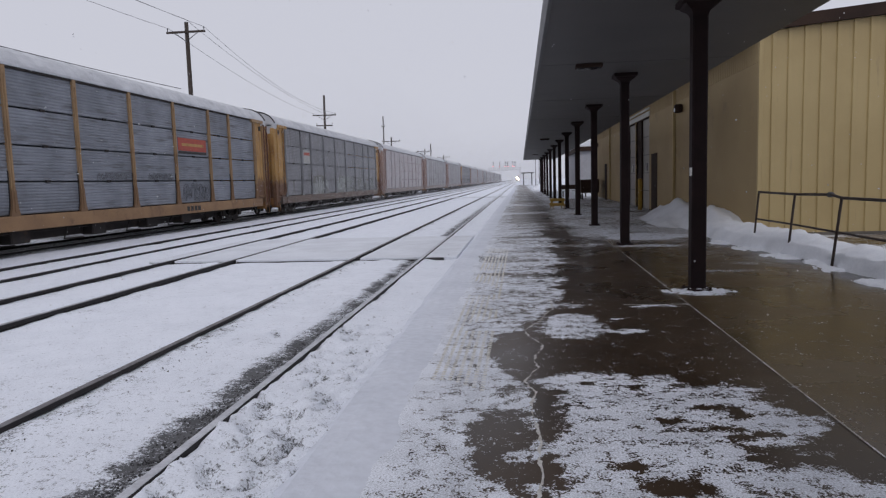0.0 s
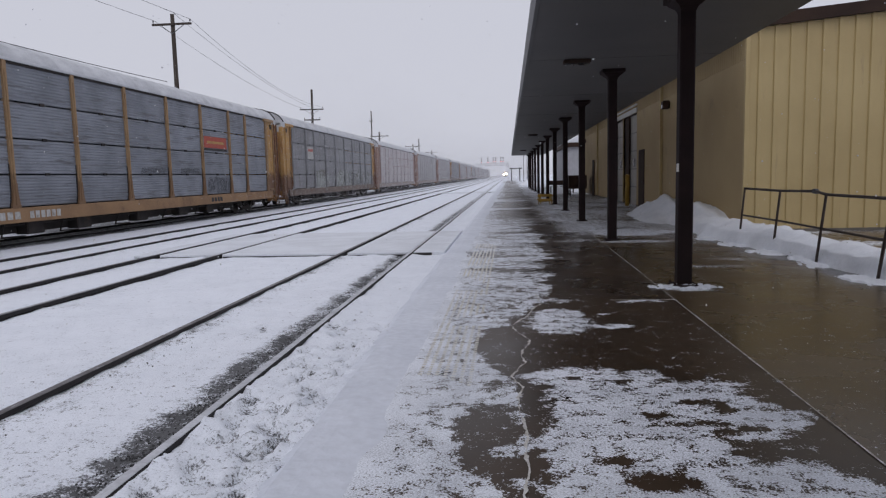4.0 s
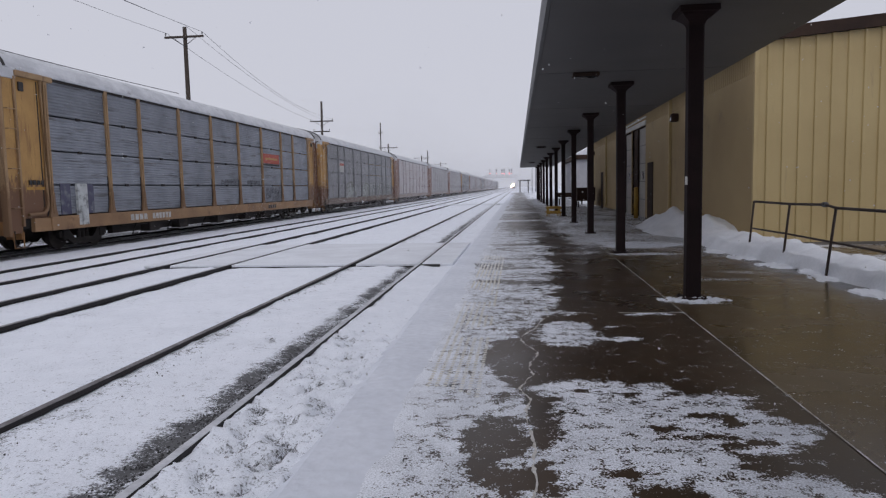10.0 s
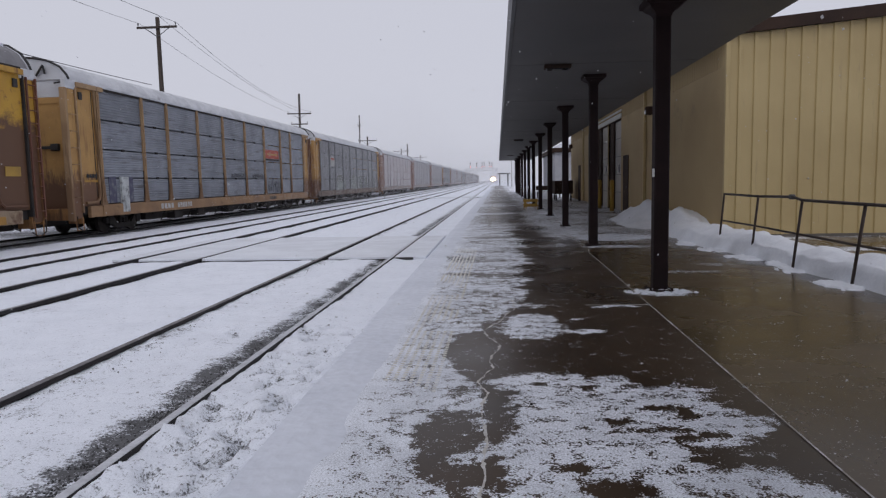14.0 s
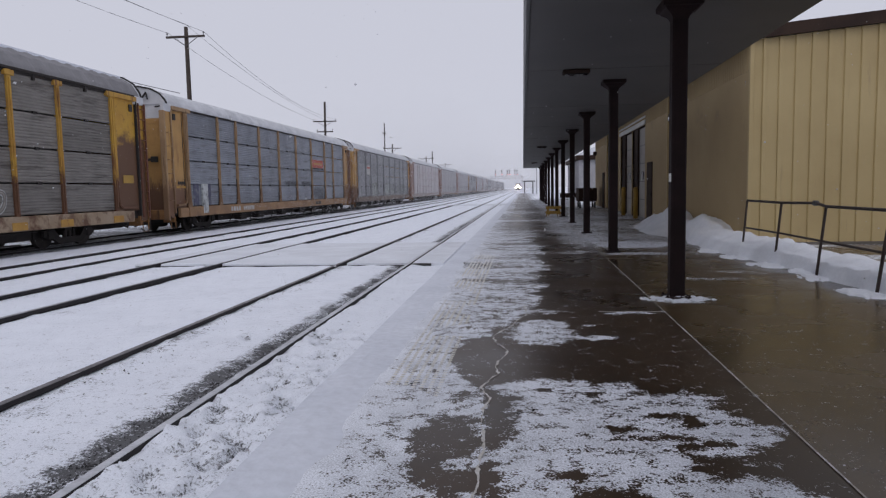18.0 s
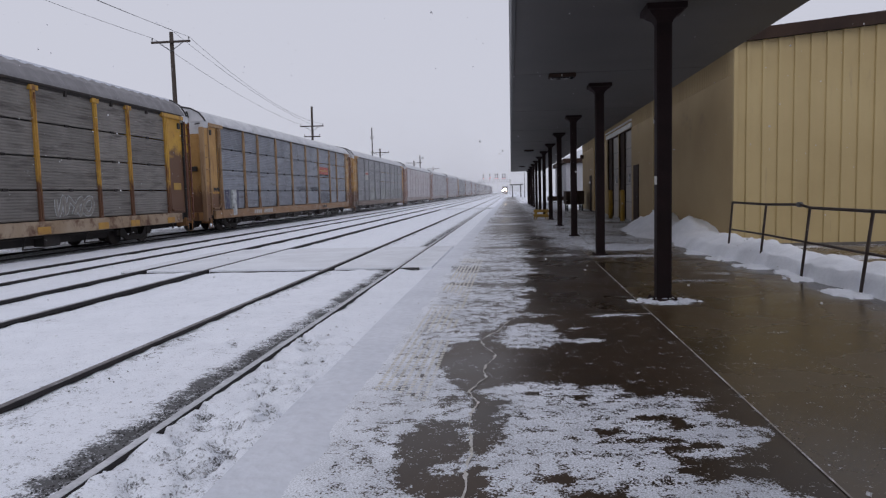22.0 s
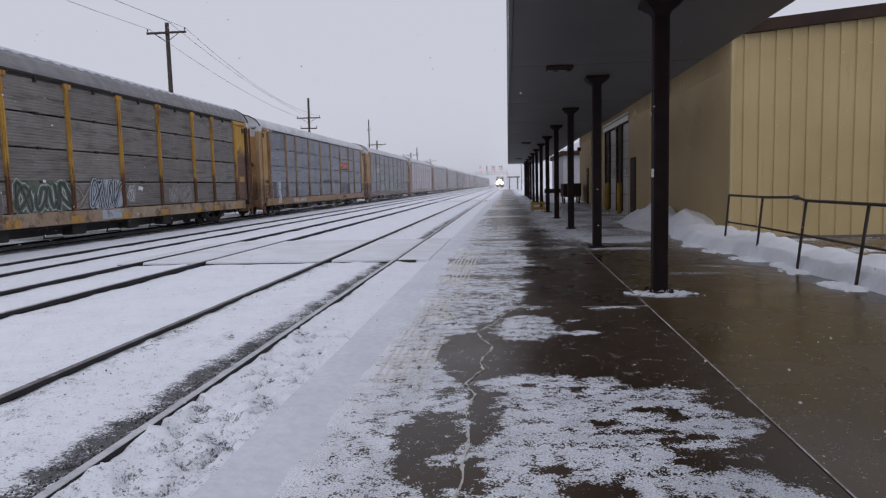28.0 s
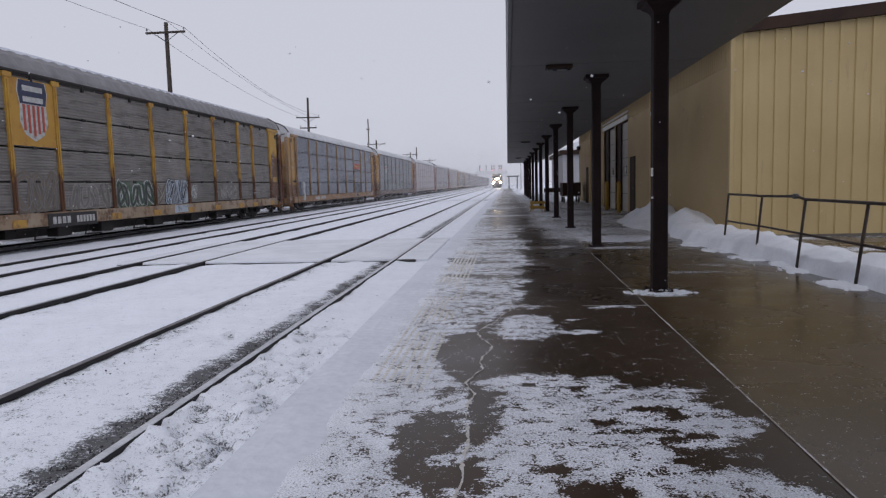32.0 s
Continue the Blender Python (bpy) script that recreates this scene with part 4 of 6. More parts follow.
# railing along the ramp
rail = thing("ramp_railing", pose(4.5, 0, 0), "bent dark brown pipe railing standing in a snowbank", "railing")
for y, zt in ((13.95, 1.02), (12.28, 1.01), (10.67, 1.0), (9.03, 1.0), (7.4, 1.0), (5.8, 1.0)):
    part("post", Shape().tube([(-0.02, y + 0.13, 0.0), (0, y - 0.07, zt)], 0.020, 8), RAILING, rail, smooth=True)
tops = [(0, 13.88, 1.02), (0, 12.2, 1.015), (0, 11.1, 1.035), (0, 10.93, 1.04), (0, 10.6, 1.0), (0, 9.0, 1.0), (0, 5.6, 1.0)]
part("top_rail", Shape().tube(tops, 0.021, 8), RAILING, rail, smooth=True)
part("middle_rail", Shape().tube([(0, 13.92, 0.51), (0, 12.3, 0.52), (0, 9.3, 0.505), (0, 5.7, 0.5)], 0.017, 8), RAILING, rail, smooth=True)
part("bracket", Shape().box(-0.032, 10.88, 1.0, 0.032, 11.0, 1.075, b=0.016), STEEL, rail, "loose grey bracket")


# snow banks by the shed
def heap(name, cx, cy, ax, ay, h, seed, label, turn=0.0, n=34, rag=0.22, flat_top=0.15):
    verts, faces = [], []
    for j in range(n + 1):
        for i in range(n + 1):
            u, v = i / n * 2 - 1, j / n * 2 - 1
            r = math.hypot(u, v)
            w = 1 + rag * fbm(u * 1.3, v * 1.3, 1.6, seed) + 0.5 * (rag - 0.22) * fbm(u, v, 6.0, seed + 1)
            z = h * smoothstep(1.0, 0.86, max(abs(u), abs(v))) * smoothstep(1.0, flat_top, r / w) * (1 + 0.35 * fbm(u, v, 2.2, seed + 7)) + 0.05 * h * fbm(u, v, 7.0, seed + 3)
            verts.append((u * ax, v * ay, max(-0.03, z - 0.02)))
    for j in range(n):
        for i in range(n):
            k = j * (n + 1) + i
            faces.append((k, k + 1, k + n + 2, k + n + 1))
    me = bpy.data.meshes.new(name)
    me.from_pydata(verts, [], faces)
    me.materials.append(SNOW_CLEAN)
    me.shade_smooth()
    ob = new(name, me)
    ob.matrix_basis = pose(cx, cy, 0, 0, 0, turn)
    return tagged(ob, label, "snow bank", group="snow banks")


heap("snow_bank", 4.85, 21.4, 1.25, 3.9, 0.60, 3, "tall pile of shovelled snow against the shed wall")
heap("snow_bank", 4.95, 18.2, 1.0, 2.8, 0.52, 8, "steep pile of shovelled snow beside the shed corner")


def ridge(sections, seed):
    """A snow bank along y. sections: y, foot, back, height."""
    n, rows = 16, []
    for (ya, fa, ba, ha), (yb, fb, bb, hb) in zip(sections, sections[1:]):
        m = max(2, int(abs(yb - ya) / 0.09))
        for k in range(m):
            t = k / m
            y, f, b, h = (p + (q - p) * t for p, q in ((ya, yb), (fa, fb), (ba, bb), (ha, hb)))
            f += 0.13 * fbm(0, y, 0.9, seed) + 0.07 * nz(0, y, 3.0, seed) + 0.02
            row = []
            for i in range(n + 1):
                u = i / n
                x = f + (b - f) * u
                z = h * smoothstep(0.0, 0.17 + 0.09 * fbm(0, y, 1.6, seed + 9), u) * (0.78 + 0.28 * smoothstep(0.15, 0.55, u)) * smoothstep(1.0, 0.72, u) * (1 + 0.26 * fbm(x, y * 0.8, 1.1, seed + 3)) + 0.030 * fbm(x, y, 3.2, seed + 5) + 0.016 * fbm(x, y, 8.0, seed + 6)
                row.append((x, y, z - 0.012))
            rows.append(row)
    s = Shape()
    s.v = [p for r in rows for p in r]
    s.f = [(j * (n + 1) + i, j * (n + 1) + i + 1, (j + 1) * (n + 1) + i + 1, (j + 1) * (n + 1) + i) for j in range(len(rows) - 1) for i in range(n)]
    return solid("snow_bank", s, SNOW_CLEAN, "long rounded snow bank along the wet pavement under the railing", "snow bank", group="snow banks", smooth=True)


ridge(((17.5, 4.15, 5.2, 0.30), (15.2, 3.95, 5.15, 0.34), (13.6, 4.16, 5.15, 0.33), (12.2, 4.34, 5.15, 0.31), (10.9, 4.46, 5.15, 0.30), (9.6, 4.52, 5.2, 0.29), (8.0, 4.50, 5.2, 0.29), (6.0, 4.45, 5.2, 0.30), (3.0, 4.4, 5.2, 0.28)), 5.0)
for cx, cy, ax, ay, seed in ((4.32, 12.1, 0.34, 0.50, 31), (4.44, 10.6, 0.28, 0.36, 36), (4.42, 9.2, 0.30, 0.40, 39), (4.20, 13.4, 0.32, 0.45, 47), (4.06, 14.6, 0.30, 0.42, 52), (4.46, 11.3, 0.24, 0.34, 57)):
    heap("snow_patch", cx, cy, ax, ay, 0.045, seed, "thin slab of snow at the foot of the bank", rag=0.75, flat_top=0.7)
heap("snow_bank", 3.0, 96, 1.3, 16, 0.7, 44, "long ploughed snow ridge beyond the canopy")


# ---- freight train ----
TAN_A = mat("faded_tan_post", (0.36, 0.235, 0.125), (0.28, 0.175, 0.095), scale=1.5, rough=0.7, bump=0.12, c3=(0.12, 0.07, 0.04), cut3=0.6, streak=(4, 4, 0.5))
GREY_A = mat("panel_blue_grey", (0.245, 0.262, 0.300), (0.180, 0.193, 0.222), scale=1.1, rough=0.55, metal=0.15, bump=0.1, c3=(0.11, 0.11, 0.12), cut3=0.58, streak=(0.5, 0.5, 6.0), vary=0.14)
GREY_B = mat("panel_dull_grey", (0.26, 0.26, 0.275), (0.21, 0.21, 0.22), scale=1.1, rough=0.6, metal=0.1, bump=0.1, c3=(0.13, 0.12, 0.115), cut3=0.58, streak=(3, 3, 0.45), vary=0.12)
GREY_Z = mat("panel_grimy_grey", (0.218, 0.203, 0.186), (0.162, 0.149, 0.135), scale=1.1, rough=0.65, metal=0.1, bump=0.1, c3=(0.095, 0.083, 0.076), cut3=0.56, streak=(0.6, 0.6, 5.0), vary=0.16)
# far cars: panel colours lightened to put distance haze into the paint
PINK_C = mat("panel_pale", (0.52, 0.48, 0.49), (0.45, 0.42, 0.43), scale=1.0, rough=0.65, bump=0.1, c3=(0.26, 0.16, 0.14), cut3=0.58, streak=(3, 3, 0.45))
BROWN_D = mat("panel_hazed_grey", (0.42, 0.41, 0.42), (0.36, 0.35, 0.36), scale=1.0, rough=0.65, bump=0.1, c3=(0.13, 0.09, 0.08), cut3=0.58, streak=(3, 3, 0.45))
SILL_A = mat("faded_tan_sill", (0.32, 0.190, 0.095), (0.235, 0.135, 0.07), scale=1.2, rough=0.7, bump=0.12, c3=(0.15, 0.08, 0.045), cut3=0.60, scale3=2.0)
ORANGE = mat("faded_orange", (0.47, 0.275, 0.09), (0.38, 0.21, 0.07), scale=1.5, rough=0.65, bump=0.12, c3=(0.17, 0.075, 0.03), cut3=0.60, streak=(4, 4, 0.5))
YELLOW_PATCH = mat("worn_yellow_patch", (0.48, 0.28, 0.05), (0.38, 0.20, 0.045), scale=2.0, rough=0.7, bump=0.12, c3=(0.20, 0.10, 0.05), cut3=0.56, scale3=3)
YELLOW_Z = mat("rusty_yellow", (0.50, 0.29, 0.045), (0.40, 0.21, 0.04), scale=2.0, rough=0.65, bump=0.12, c3=(0.15, 0.06, 0.025), cut3=0.57, streak=(4, 4, 0.4))
rusting(YELLOW_Z, 0.9, 3.5, (0.115, 0.05, 0.024))
rusting(TAN_A, 0.9, 2.8, (0.20, 0.115, 0.06))
rusting(ORANGE, 0.9, 3.0, (0.15, 0.075, 0.04))
SILL_B = mat("dark_rusty_sill", (0.20, 0.15, 0.12), (0.13, 0.10, 0.085), scale=1.5, rough=0.75, bump=0.12, c3=(0.22, 0.11, 0.05), cut3=0.60, scale3=2.5)
LADDER_RED = mat("ladder_rust_red", (0.16, 0.062, 0.038), (0.11, 0.045, 0.03), scale=4, rough=0.8, bump=0.15)
BAY_Z = mat("peeling_yellow_panel", (0.52, 0.30, 0.035), (0.44, 0.235, 0.03), scale=1.4, rough=0.6, bump=0.12, c3=(0.20, 0.085, 0.03), cut3=0.62, scale3=5)
rusting(BAY_Z, 2.2, 4.9, (0.115, 0.054, 0.026), scale=1.1, stretch=(1.3, 1.3, 2.0))
SILL_Z = mat("dusty_sill", (0.36, 0.28, 0.20), (0.26, 0.18, 0.11), scale=1.2, rough=0.75, bump=0.12, c3=(0.12, 0.06, 0.035), cut3=0.54, streak=(1, 1, 1), scale3=2.2)
RUST = mat("rusty_end", (0.30, 0.15, 0.05), (0.21, 0.10, 0.04), scale=2.0, rough=0.75, bump=0.15, c3=(0.09, 0.045, 0.025), cut3=0.58, streak=(3, 3, 0.5))
ROOF_SNOW = mat("roof_snowed", (0.62, 0.63, 0.66), (0.48, 0.49, 0.52), scale=1.4, rough=0.7, bump=0.2, c3=(0.30, 0.30, 0.32), cut3=0.66)
ROOF_GREY = mat("roof_galvanised", (0.235, 0.23, 0.24), (0.185, 0.18, 0.19), scale=1.6, rough=0.65, metal=0.1, bump=0.2, c3=(0.50, 0.51, 0.54), cut3=0.70)
# sill colour raised for haze on the far cars
PALE_SILL = mat("hazed_pale_sill", (0.34, 0.29, 0.26), (0.25, 0.20, 0.18), scale=2, rough=0.75)
PINKISH = mat("faded_red_end", (0.36, 0.24, 0.20), (0.28, 0.18, 0.15), scale=2, rough=0.7, bump=0.1)

SPRAY_DULL = mat("spray_dull", (0.19, 0.175, 0.165), (0.13, 0.12, 0.115), scale=3, rough=0.8)
CAR_PITCH = 28.9
HALF = 13.6
POSTS_A = (-11.9, -9.08, -7.17, -4.38, -1.6, 1.25, 4.15, 7.05, 9.05, 11.93)
POSTS_Z = (-11.65, -8.45, -6.49, -3.77, -1.05, 1.72, 4.35, 7.2, 9.08, 11.65)
ROWS = (1.03, 1.92, 2.89, 3.88, 4.90)
WALL = 1.55  # half width of the sides
cache = {}


def shared(key, build, name, material, smooth=False):
    key = (key, material.name)
    if key not in cache:
        cache[key] = build().mesh(name, material, smooth)
    return cache[key]


def corrugated(w, h):
    """A perforated side panel: shallow horizontal ribs in a thin frame."""
    s = Shape()
    n = max(4, round(h / 0.085))
    prof = []
    for i in range(n):
        z = h * i / n
        d = h / n
        prof += [(0.0, z), (0.014, z + 0.3 * d), (0.014, z + 0.6 * d), (0.0, z + 0.9 * d)]
    prof.append((0.0, h))
    for (a, za), (b, zb) in zip(prof, prof[1:]):
        s.quad((a, -w / 2, za), (a, w / 2, za), (b, w / 2, zb), (b, -w / 2, zb))
    return s.quad((-0.02, -w / 2, 0), (-0.02, w / 2, 0), (-0.02, w / 2, h), (-0.02, -w / 2, h))


ROOF = ((1.56, 0.0), (1.50, 0.20), (1.30, 0.57), (0.95, 0.85), (0.5, 1.0), (0.0, 1.05))


def arch(rise):
    half = [(x, 4.98 + z * rise) for x, z in ROOF]
    return half + [(-x, z) for x, z in half[-2::-1]]


def roof_shell(rise):
    s = Shape()
    prof = arch(rise)
    n = 180
    rings = []
    for i in range(n + 1):
        y = -HALF + 0.2 + (2 * HALF - 0.4) * i / n
        k = 1.0 if i % 4 < 2 else 0.972
        rings.append([(x * k, y, 4.98 + (z - 4.98) * k) for x, z in prof])
    for a, b in zip(rings, rings[1:]):
        for j in range(len(prof) - 1):
            s.quad(a[j], a[j + 1], b[j + 1], b[j])
    return s


def roof_end(rise):
    return Shape().prism(arch(rise), -0.03, 0.03)


def roof_rim(rise):
    return Shape().tube([(x * 1.012, 0, z + 0.015) for x, z in arch(rise)], 0.035, 6)


def ladder():
    s = Shape()
    for y in (-0.19, 0.19):
        s.box(-0.02, y - 0.025, 0.75, 0.03, y + 0.025, 4.75)
    for i in range(11):
        z = 0.95 + i * 0.36
        s.box(0.0, -0.19, z - 0.014, 0.028, 0.19, z + 0.014)
    return s


def wheelset():
    s = Shape()
    s.tube([(-0.82, 0, 0), (0.82, 0, 0)], 0.075, 10)
    for x in (-0.7525, 0.7525):
        s.tube([(x - 0.065, 0, 0), (x - 0.055, 0, 0)], 0.40, 24)
        s.tube([(x - 0.055, 0, 0), (x + 0.07, 0, 0)], 0.42, 24)
    for k in range(6):
        a = k * math.pi / 3
        s.box(0.81, 0.10 * math.cos(a) - 0.02, 0.10 * math.sin(a) - 0.02, 0.86, 0.10 * math.cos(a) + 0.02, 0.10 * math.sin(a) + 0.02)
    return s


def side_frame():
    s = Shape()
    for x in (-1.0, 1.0):
        out = [(-1.15, 0.52), (-0.75, 0.62), (-0.45, 0.30), (0.45, 0.30), (0.75, 0.62), (1.15, 0.52), (1.15, 0.34), (0.9, 0.36), (0.5, 0.12), (-0.5, 0.12), (-0.9, 0.36), (-1.15, 0.34)]
        s.prism(out, x - 0.06, x + 0.06, axis="x")
        for y in (-0.89, 0.89):
            s.box(x - 0.1, y - 0.13, 0.28, x + 0.1, y + 0.13, 0.56, b=0.02)
        for y in (-0.2, 0.0, 0.2):
            s.tube([(x, y, 0.2), (x, y, 0.48)], 0.06, 8)
    s.box(-1.0, -0.16, 0.35, 1.0, 0.16, 0.62)
    return s


def ribbon(pts, w, x, thick=0.004):
    """A flat band of paint along points (y, z) on the side of a car."""
    s = Shape()
    pts = [Vector(p) for p in pts]
    n = len(pts)
    left, right = [], []
    for i, p in enumerate(pts):
        a, b = pts[max(i - 1, 0)], pts[min(i + 1, n - 1)]
        d = (b - a).normalized() if (b - a).length > 1e-6 else Vector((1, 0))
        q = Vector((-d.y, d.x)) * w / 2
        if i in (0, n - 1):
            q *= 0.6
        left.append(p + q)
        right.append(p - q)
    for i in range(n):
        top = x + 0.0001 * i
        s.v += [(top - thick, *left[i]), (top, *left[i]), (top, *right[i]), (top - thick, *right[i])]
    for i in range(n - 1):
        a, b = 4 * i, 4 * i + 4
        s.f += [(a + k, a + k + 1, b + k + 1, b + k) for k in range(3)]
    s.f += [(0, 1, 2, 3), (4 * n - 1, 4 * n - 2, 4 * n - 3, 4 * n - 4)]
    return s


def scrawl(parent, y, z, w, h, fill, rim, label, seed, count=0, cloud=None, ink=None):
    """A spray-painted tag: bulging letter strokes, each a pale band over a wider dark one."""
    r = random.Random(seed)
    m = count or max(3, round(w / (h * 0.62)))
    tag = new("graffiti")
    tag.parent = parent
    tag["label"] = label
    if cloud:
        n = 40
        out = []
        for i in range(n):
            a = 2 * math.pi * i / n
            k = 1 + 0.20 * noise.noise(Vector((math.cos(a) * 2.4 + seed, math.sin(a) * 2.4, 0))) + 0.05 * math.sin(7 * a + seed)
            cx, cz = math.copysign(abs(math.cos(a)) ** 0.55, math.cos(a)), math.copysign(abs(math.sin(a)) ** 0.55, math.sin(a))
            out.append((y + 0.5 * w * k * cx, z + h / 2 + 0.5 * h * k * cz))
        part("cloud", Shape().prism(out, WALL - 0.047, WALL - 0.0435, axis="x"), cloud, tag, "hazy background colour")
    for i in range(m):
        u0, uw = y - w / 2 + w * i / m, w / m * r.uniform(1.05, 1.35)
        hh = h * r.uniform(0.82, 1.0)
        z0 = z + (h - hh) * r.random()
        lean = r.uniform(-0.15, 0.25)
        fa, fb, pa, pb, run = r.choice((1, 2)), r.choice((2, 3)), r.uniform(0, 6), r.uniform(0, 6), r.uniform(3.6, 5.6)
        pts = []
        for k in range(26):
            t = run * k / 25
            a = 0.5 + 0.40 * math.sin(fa * t + pa) + 0.10 * math.sin(3 * t + pb)
            b = 0.5 + 0.42 * math.sin(fb * t + pb) + 0.08 * math.cos(4 * t + pa)
            pts.append((u0 + uw * a + lean * hh * (b - 0.5), z0 + hh * b))
        lift = 0.0006 * (i % 3)
        for name, m2, k, x in (("stroke_outline", rim, 0.27, 0.0435), ("stroke", fill, 0.19, 0.0385), ("stroke_line", ink or rim, 0.05, 0.033)):
            part(name, ribbon(pts, k * min(h, 1.2 * uw), WALL - x + lift), m2, tag)
    return tag


def autorack(label, panel, frame_m, roof_m, sill_m, end_m, detail=True, posts=POSTS_A, rise=0.66, edge_m=None):
    """A covered car carrier: local y along the train, z from the rail top."""
    edge_m = edge_m or frame_m
    ob = thing("autorack_car", pose(0, 0, 0), label, "railway car", group="freight train")
    edges, lim = posts, posts[-1] + 0.06
    for a, b in zip(edges, edges[1:]):
        w = b - a - 0.10
        for z0, z1 in zip(ROWS, ROWS[1:]):
            me = shared(("panel", round(w, 2), round(z1 - z0, 2)), lambda: corrugated(w, z1 - z0 - 0.045), "side_panel", panel)
            part("side_panel", me, panel, ob, at=pose(WALL - 0.06, (a + b) / 2, z0 + 0.02))
    def post():
        s = Shape().box(-0.10, -0.075, 0.95, 0.02, 0.075, 4.92, b=0.01)
        s.box(0.015, -0.03, 1.1, 0.05, 0.03, 4.7, b=0.008)
        return s.box(-0.06, -0.17, 4.76, 0.05, 0.17, 4.90, b=0.01) if panel is GREY_Z else s
    for y in edges:
        p = part("post", shared(("post", panel is GREY_Z), post, "post", frame_m), frame_m, ob, at=pose(WALL, y, 0))
        if panel is GREY_Z:
            part("sill_block", shared("block", lambda: Shape().box(-0.02, -0.28, 0.64, 0.045, 0.28, 0.86, b=0.01), "sill_block", YELLOW_PATCH), YELLOW_PATCH, p, "yellow patch on the sill")
            continue
        part("post_foot", shared("foot", lambda: Shape().prism([(-0.08, 1.7), (-0.09, 1.45), (-0.115, 1.22), (-0.155, 1.08), (-0.17, 1.0), (0.17, 1.0), (0.155, 1.08), (0.115, 1.22), (0.09, 1.45), (0.08, 1.7)], -0.06, 0.028, axis="x"), "post_foot", frame_m), frame_m, p, "flared foot")
        # dark plate behind the foot: its shadow line put into colour
        part("foot_shadow_gap", shared("footgap", lambda: Shape().prism([(-0.10, 2.2), (-0.115, 1.45), (-0.14, 1.22), (-0.18, 1.08), (-0.20, 1.03), (0.20, 1.03), (0.18, 1.08), (0.14, 1.22), (0.115, 1.45), (0.10, 2.2)], -0.06, -0.03, axis="x"), "foot_shadow_gap", UNDER), UNDER, p, "dark plate painted as shadow round the foot")
    if detail:
        for a, b in zip(edges, edges[1:]):
            if panel is GREY_Z:
                part("clip", shared("clip", lambda: Shape().box(-0.06, -0.045, 4.76, 0.02, 0.045, 4.93, b=0.008), "clip", UNDER), UNDER, ob, "dark clip", at=pose(WALL, (a + b) / 2, 0))
            for z in ROWS[1:-1]:
                part("seam_latch", shared("latch", lambda: Shape().box(-0.06, -0.09, -0.03, -0.02, 0.09, 0.03), "seam_latch", UNDER), UNDER, ob, at=pose(WALL, (a + b) / 2, z))
    part("side_sill", shared("sill", lambda: Shape().box(-0.12, -HALF + 1.6, 0.62, 0.03, HALF - 1.6, 1.02, b=0.015), "side_sill", sill_m), sill_m, ob, at=pose(WALL, 0, 0))
    top_m = UNDER if panel is GREY_Z else ROOF_SNOW
    # solid strip coloured dark in place of a shaded gap
    part("eave_gap", shared("eave", lambda: Shape().box(-0.06, -HALF + 0.62, 4.86, -0.01, HALF - 0.62, 4.926), "eave_gap", UNDER), UNDER, ob, "dark strip standing for a gap under the eave", at=pose(WALL, 0, 0))
    part("top_rail", shared("plate", lambda: Shape().box(-0.1, -HALF + 0.62, 4.925, 0.035, HALF - 0.62, 5.0, b=0.01), "top_rail", top_m), top_m, ob, at=pose(WALL, 0, 0))
    part("far_side", shared("far", lambda: Shape().box(-WALL, -HALF + 0.3, 0.62, -WALL + 0.06, HALF - 0.3, 5.0), "far_side", panel), panel, ob)
    part("deck", shared("deck", lambda: Shape().box(-1.4, -HALF + 0.3, 0.72, 1.4, HALF - 0.3, 1.0), "deck", UNDER), UNDER, ob)
    part("centre_sill", shared("csill", lambda: Shape().box(-0.35, -HALF - 0.2, 0.36, 0.35, HALF + 0.2, 0.78), "centre_sill", UNDER), UNDER, ob)
    part("roof", shared(("roof", rise), lambda: roof_shell(rise), "roof", roof_m), roof_m, ob)
    if panel is GREY_Z:
        ridge = Shape()
        ring = arch(rise)
        cap = [(x, z + 0.045) for x, z in ring[3:-3]]
        crown = [(cap[0][0] + 0.01, cap[0][1] - 0.12)] + cap + [(cap[-1][0] - 0.01, cap[-1][1] - 0.12)]
        for (xa, za), (xb, zb) in zip(crown, crown[1:]):
            ridge.quad((xa, -HALF + 0.4, za), (xb, -HALF + 0.4, zb), (xb, HALF - 0.4, zb), (xa, HALF - 0.4, za))
        part("roof_snow", ridge, SNOW, ob, "snow along the roof ridge")
    for s in (-1, 1):
        def yy(u):
            return s * (HALF - u)

        def slab(x0, u0, z0, x1, u1, z1, b=0.012):
            a, c = sorted((yy(u0), yy(u1)))
            return Shape().box(WALL + x0, a, z0, WALL + x1, c, z1, b=b)
        wide = HALF - lim
        rusty = panel is GREY_Z
        bay = part("end_bay", shared(("bay", s, lim), lambda: slab(-0.16, 0.56, 1.0, -0.06, wide, 4.80), "end_bay", end_m), end_m, ob, "flat painted end panel")
        bead = [(WALL - 0.02, yy(u), z) for u, z in ((wide - 0.07, 4.8), (wide - 0.07, 1.42), (wide - 0.13, 1.22), (wide - 0.27, 1.12), (0.75, 1.10))]
        part("bay_bead", shared(("bead", s, lim), lambda: Shape().tube(bead, 0.05, 6), "bay_bead", edge_m), edge_m, bay, "raised rounded edge of the panel")
        # the bead's shadow line, laid on as a dark strip
        part("bay_shadow_groove", shared(("groove", s, lim), lambda: slab(-0.10, wide - 0.20, 1.30, -0.056, wide - 0.155, 4.75, 0), "bay_shadow_groove", UNDER), UNDER, bay, "dark strip painted as the bead's shadow")
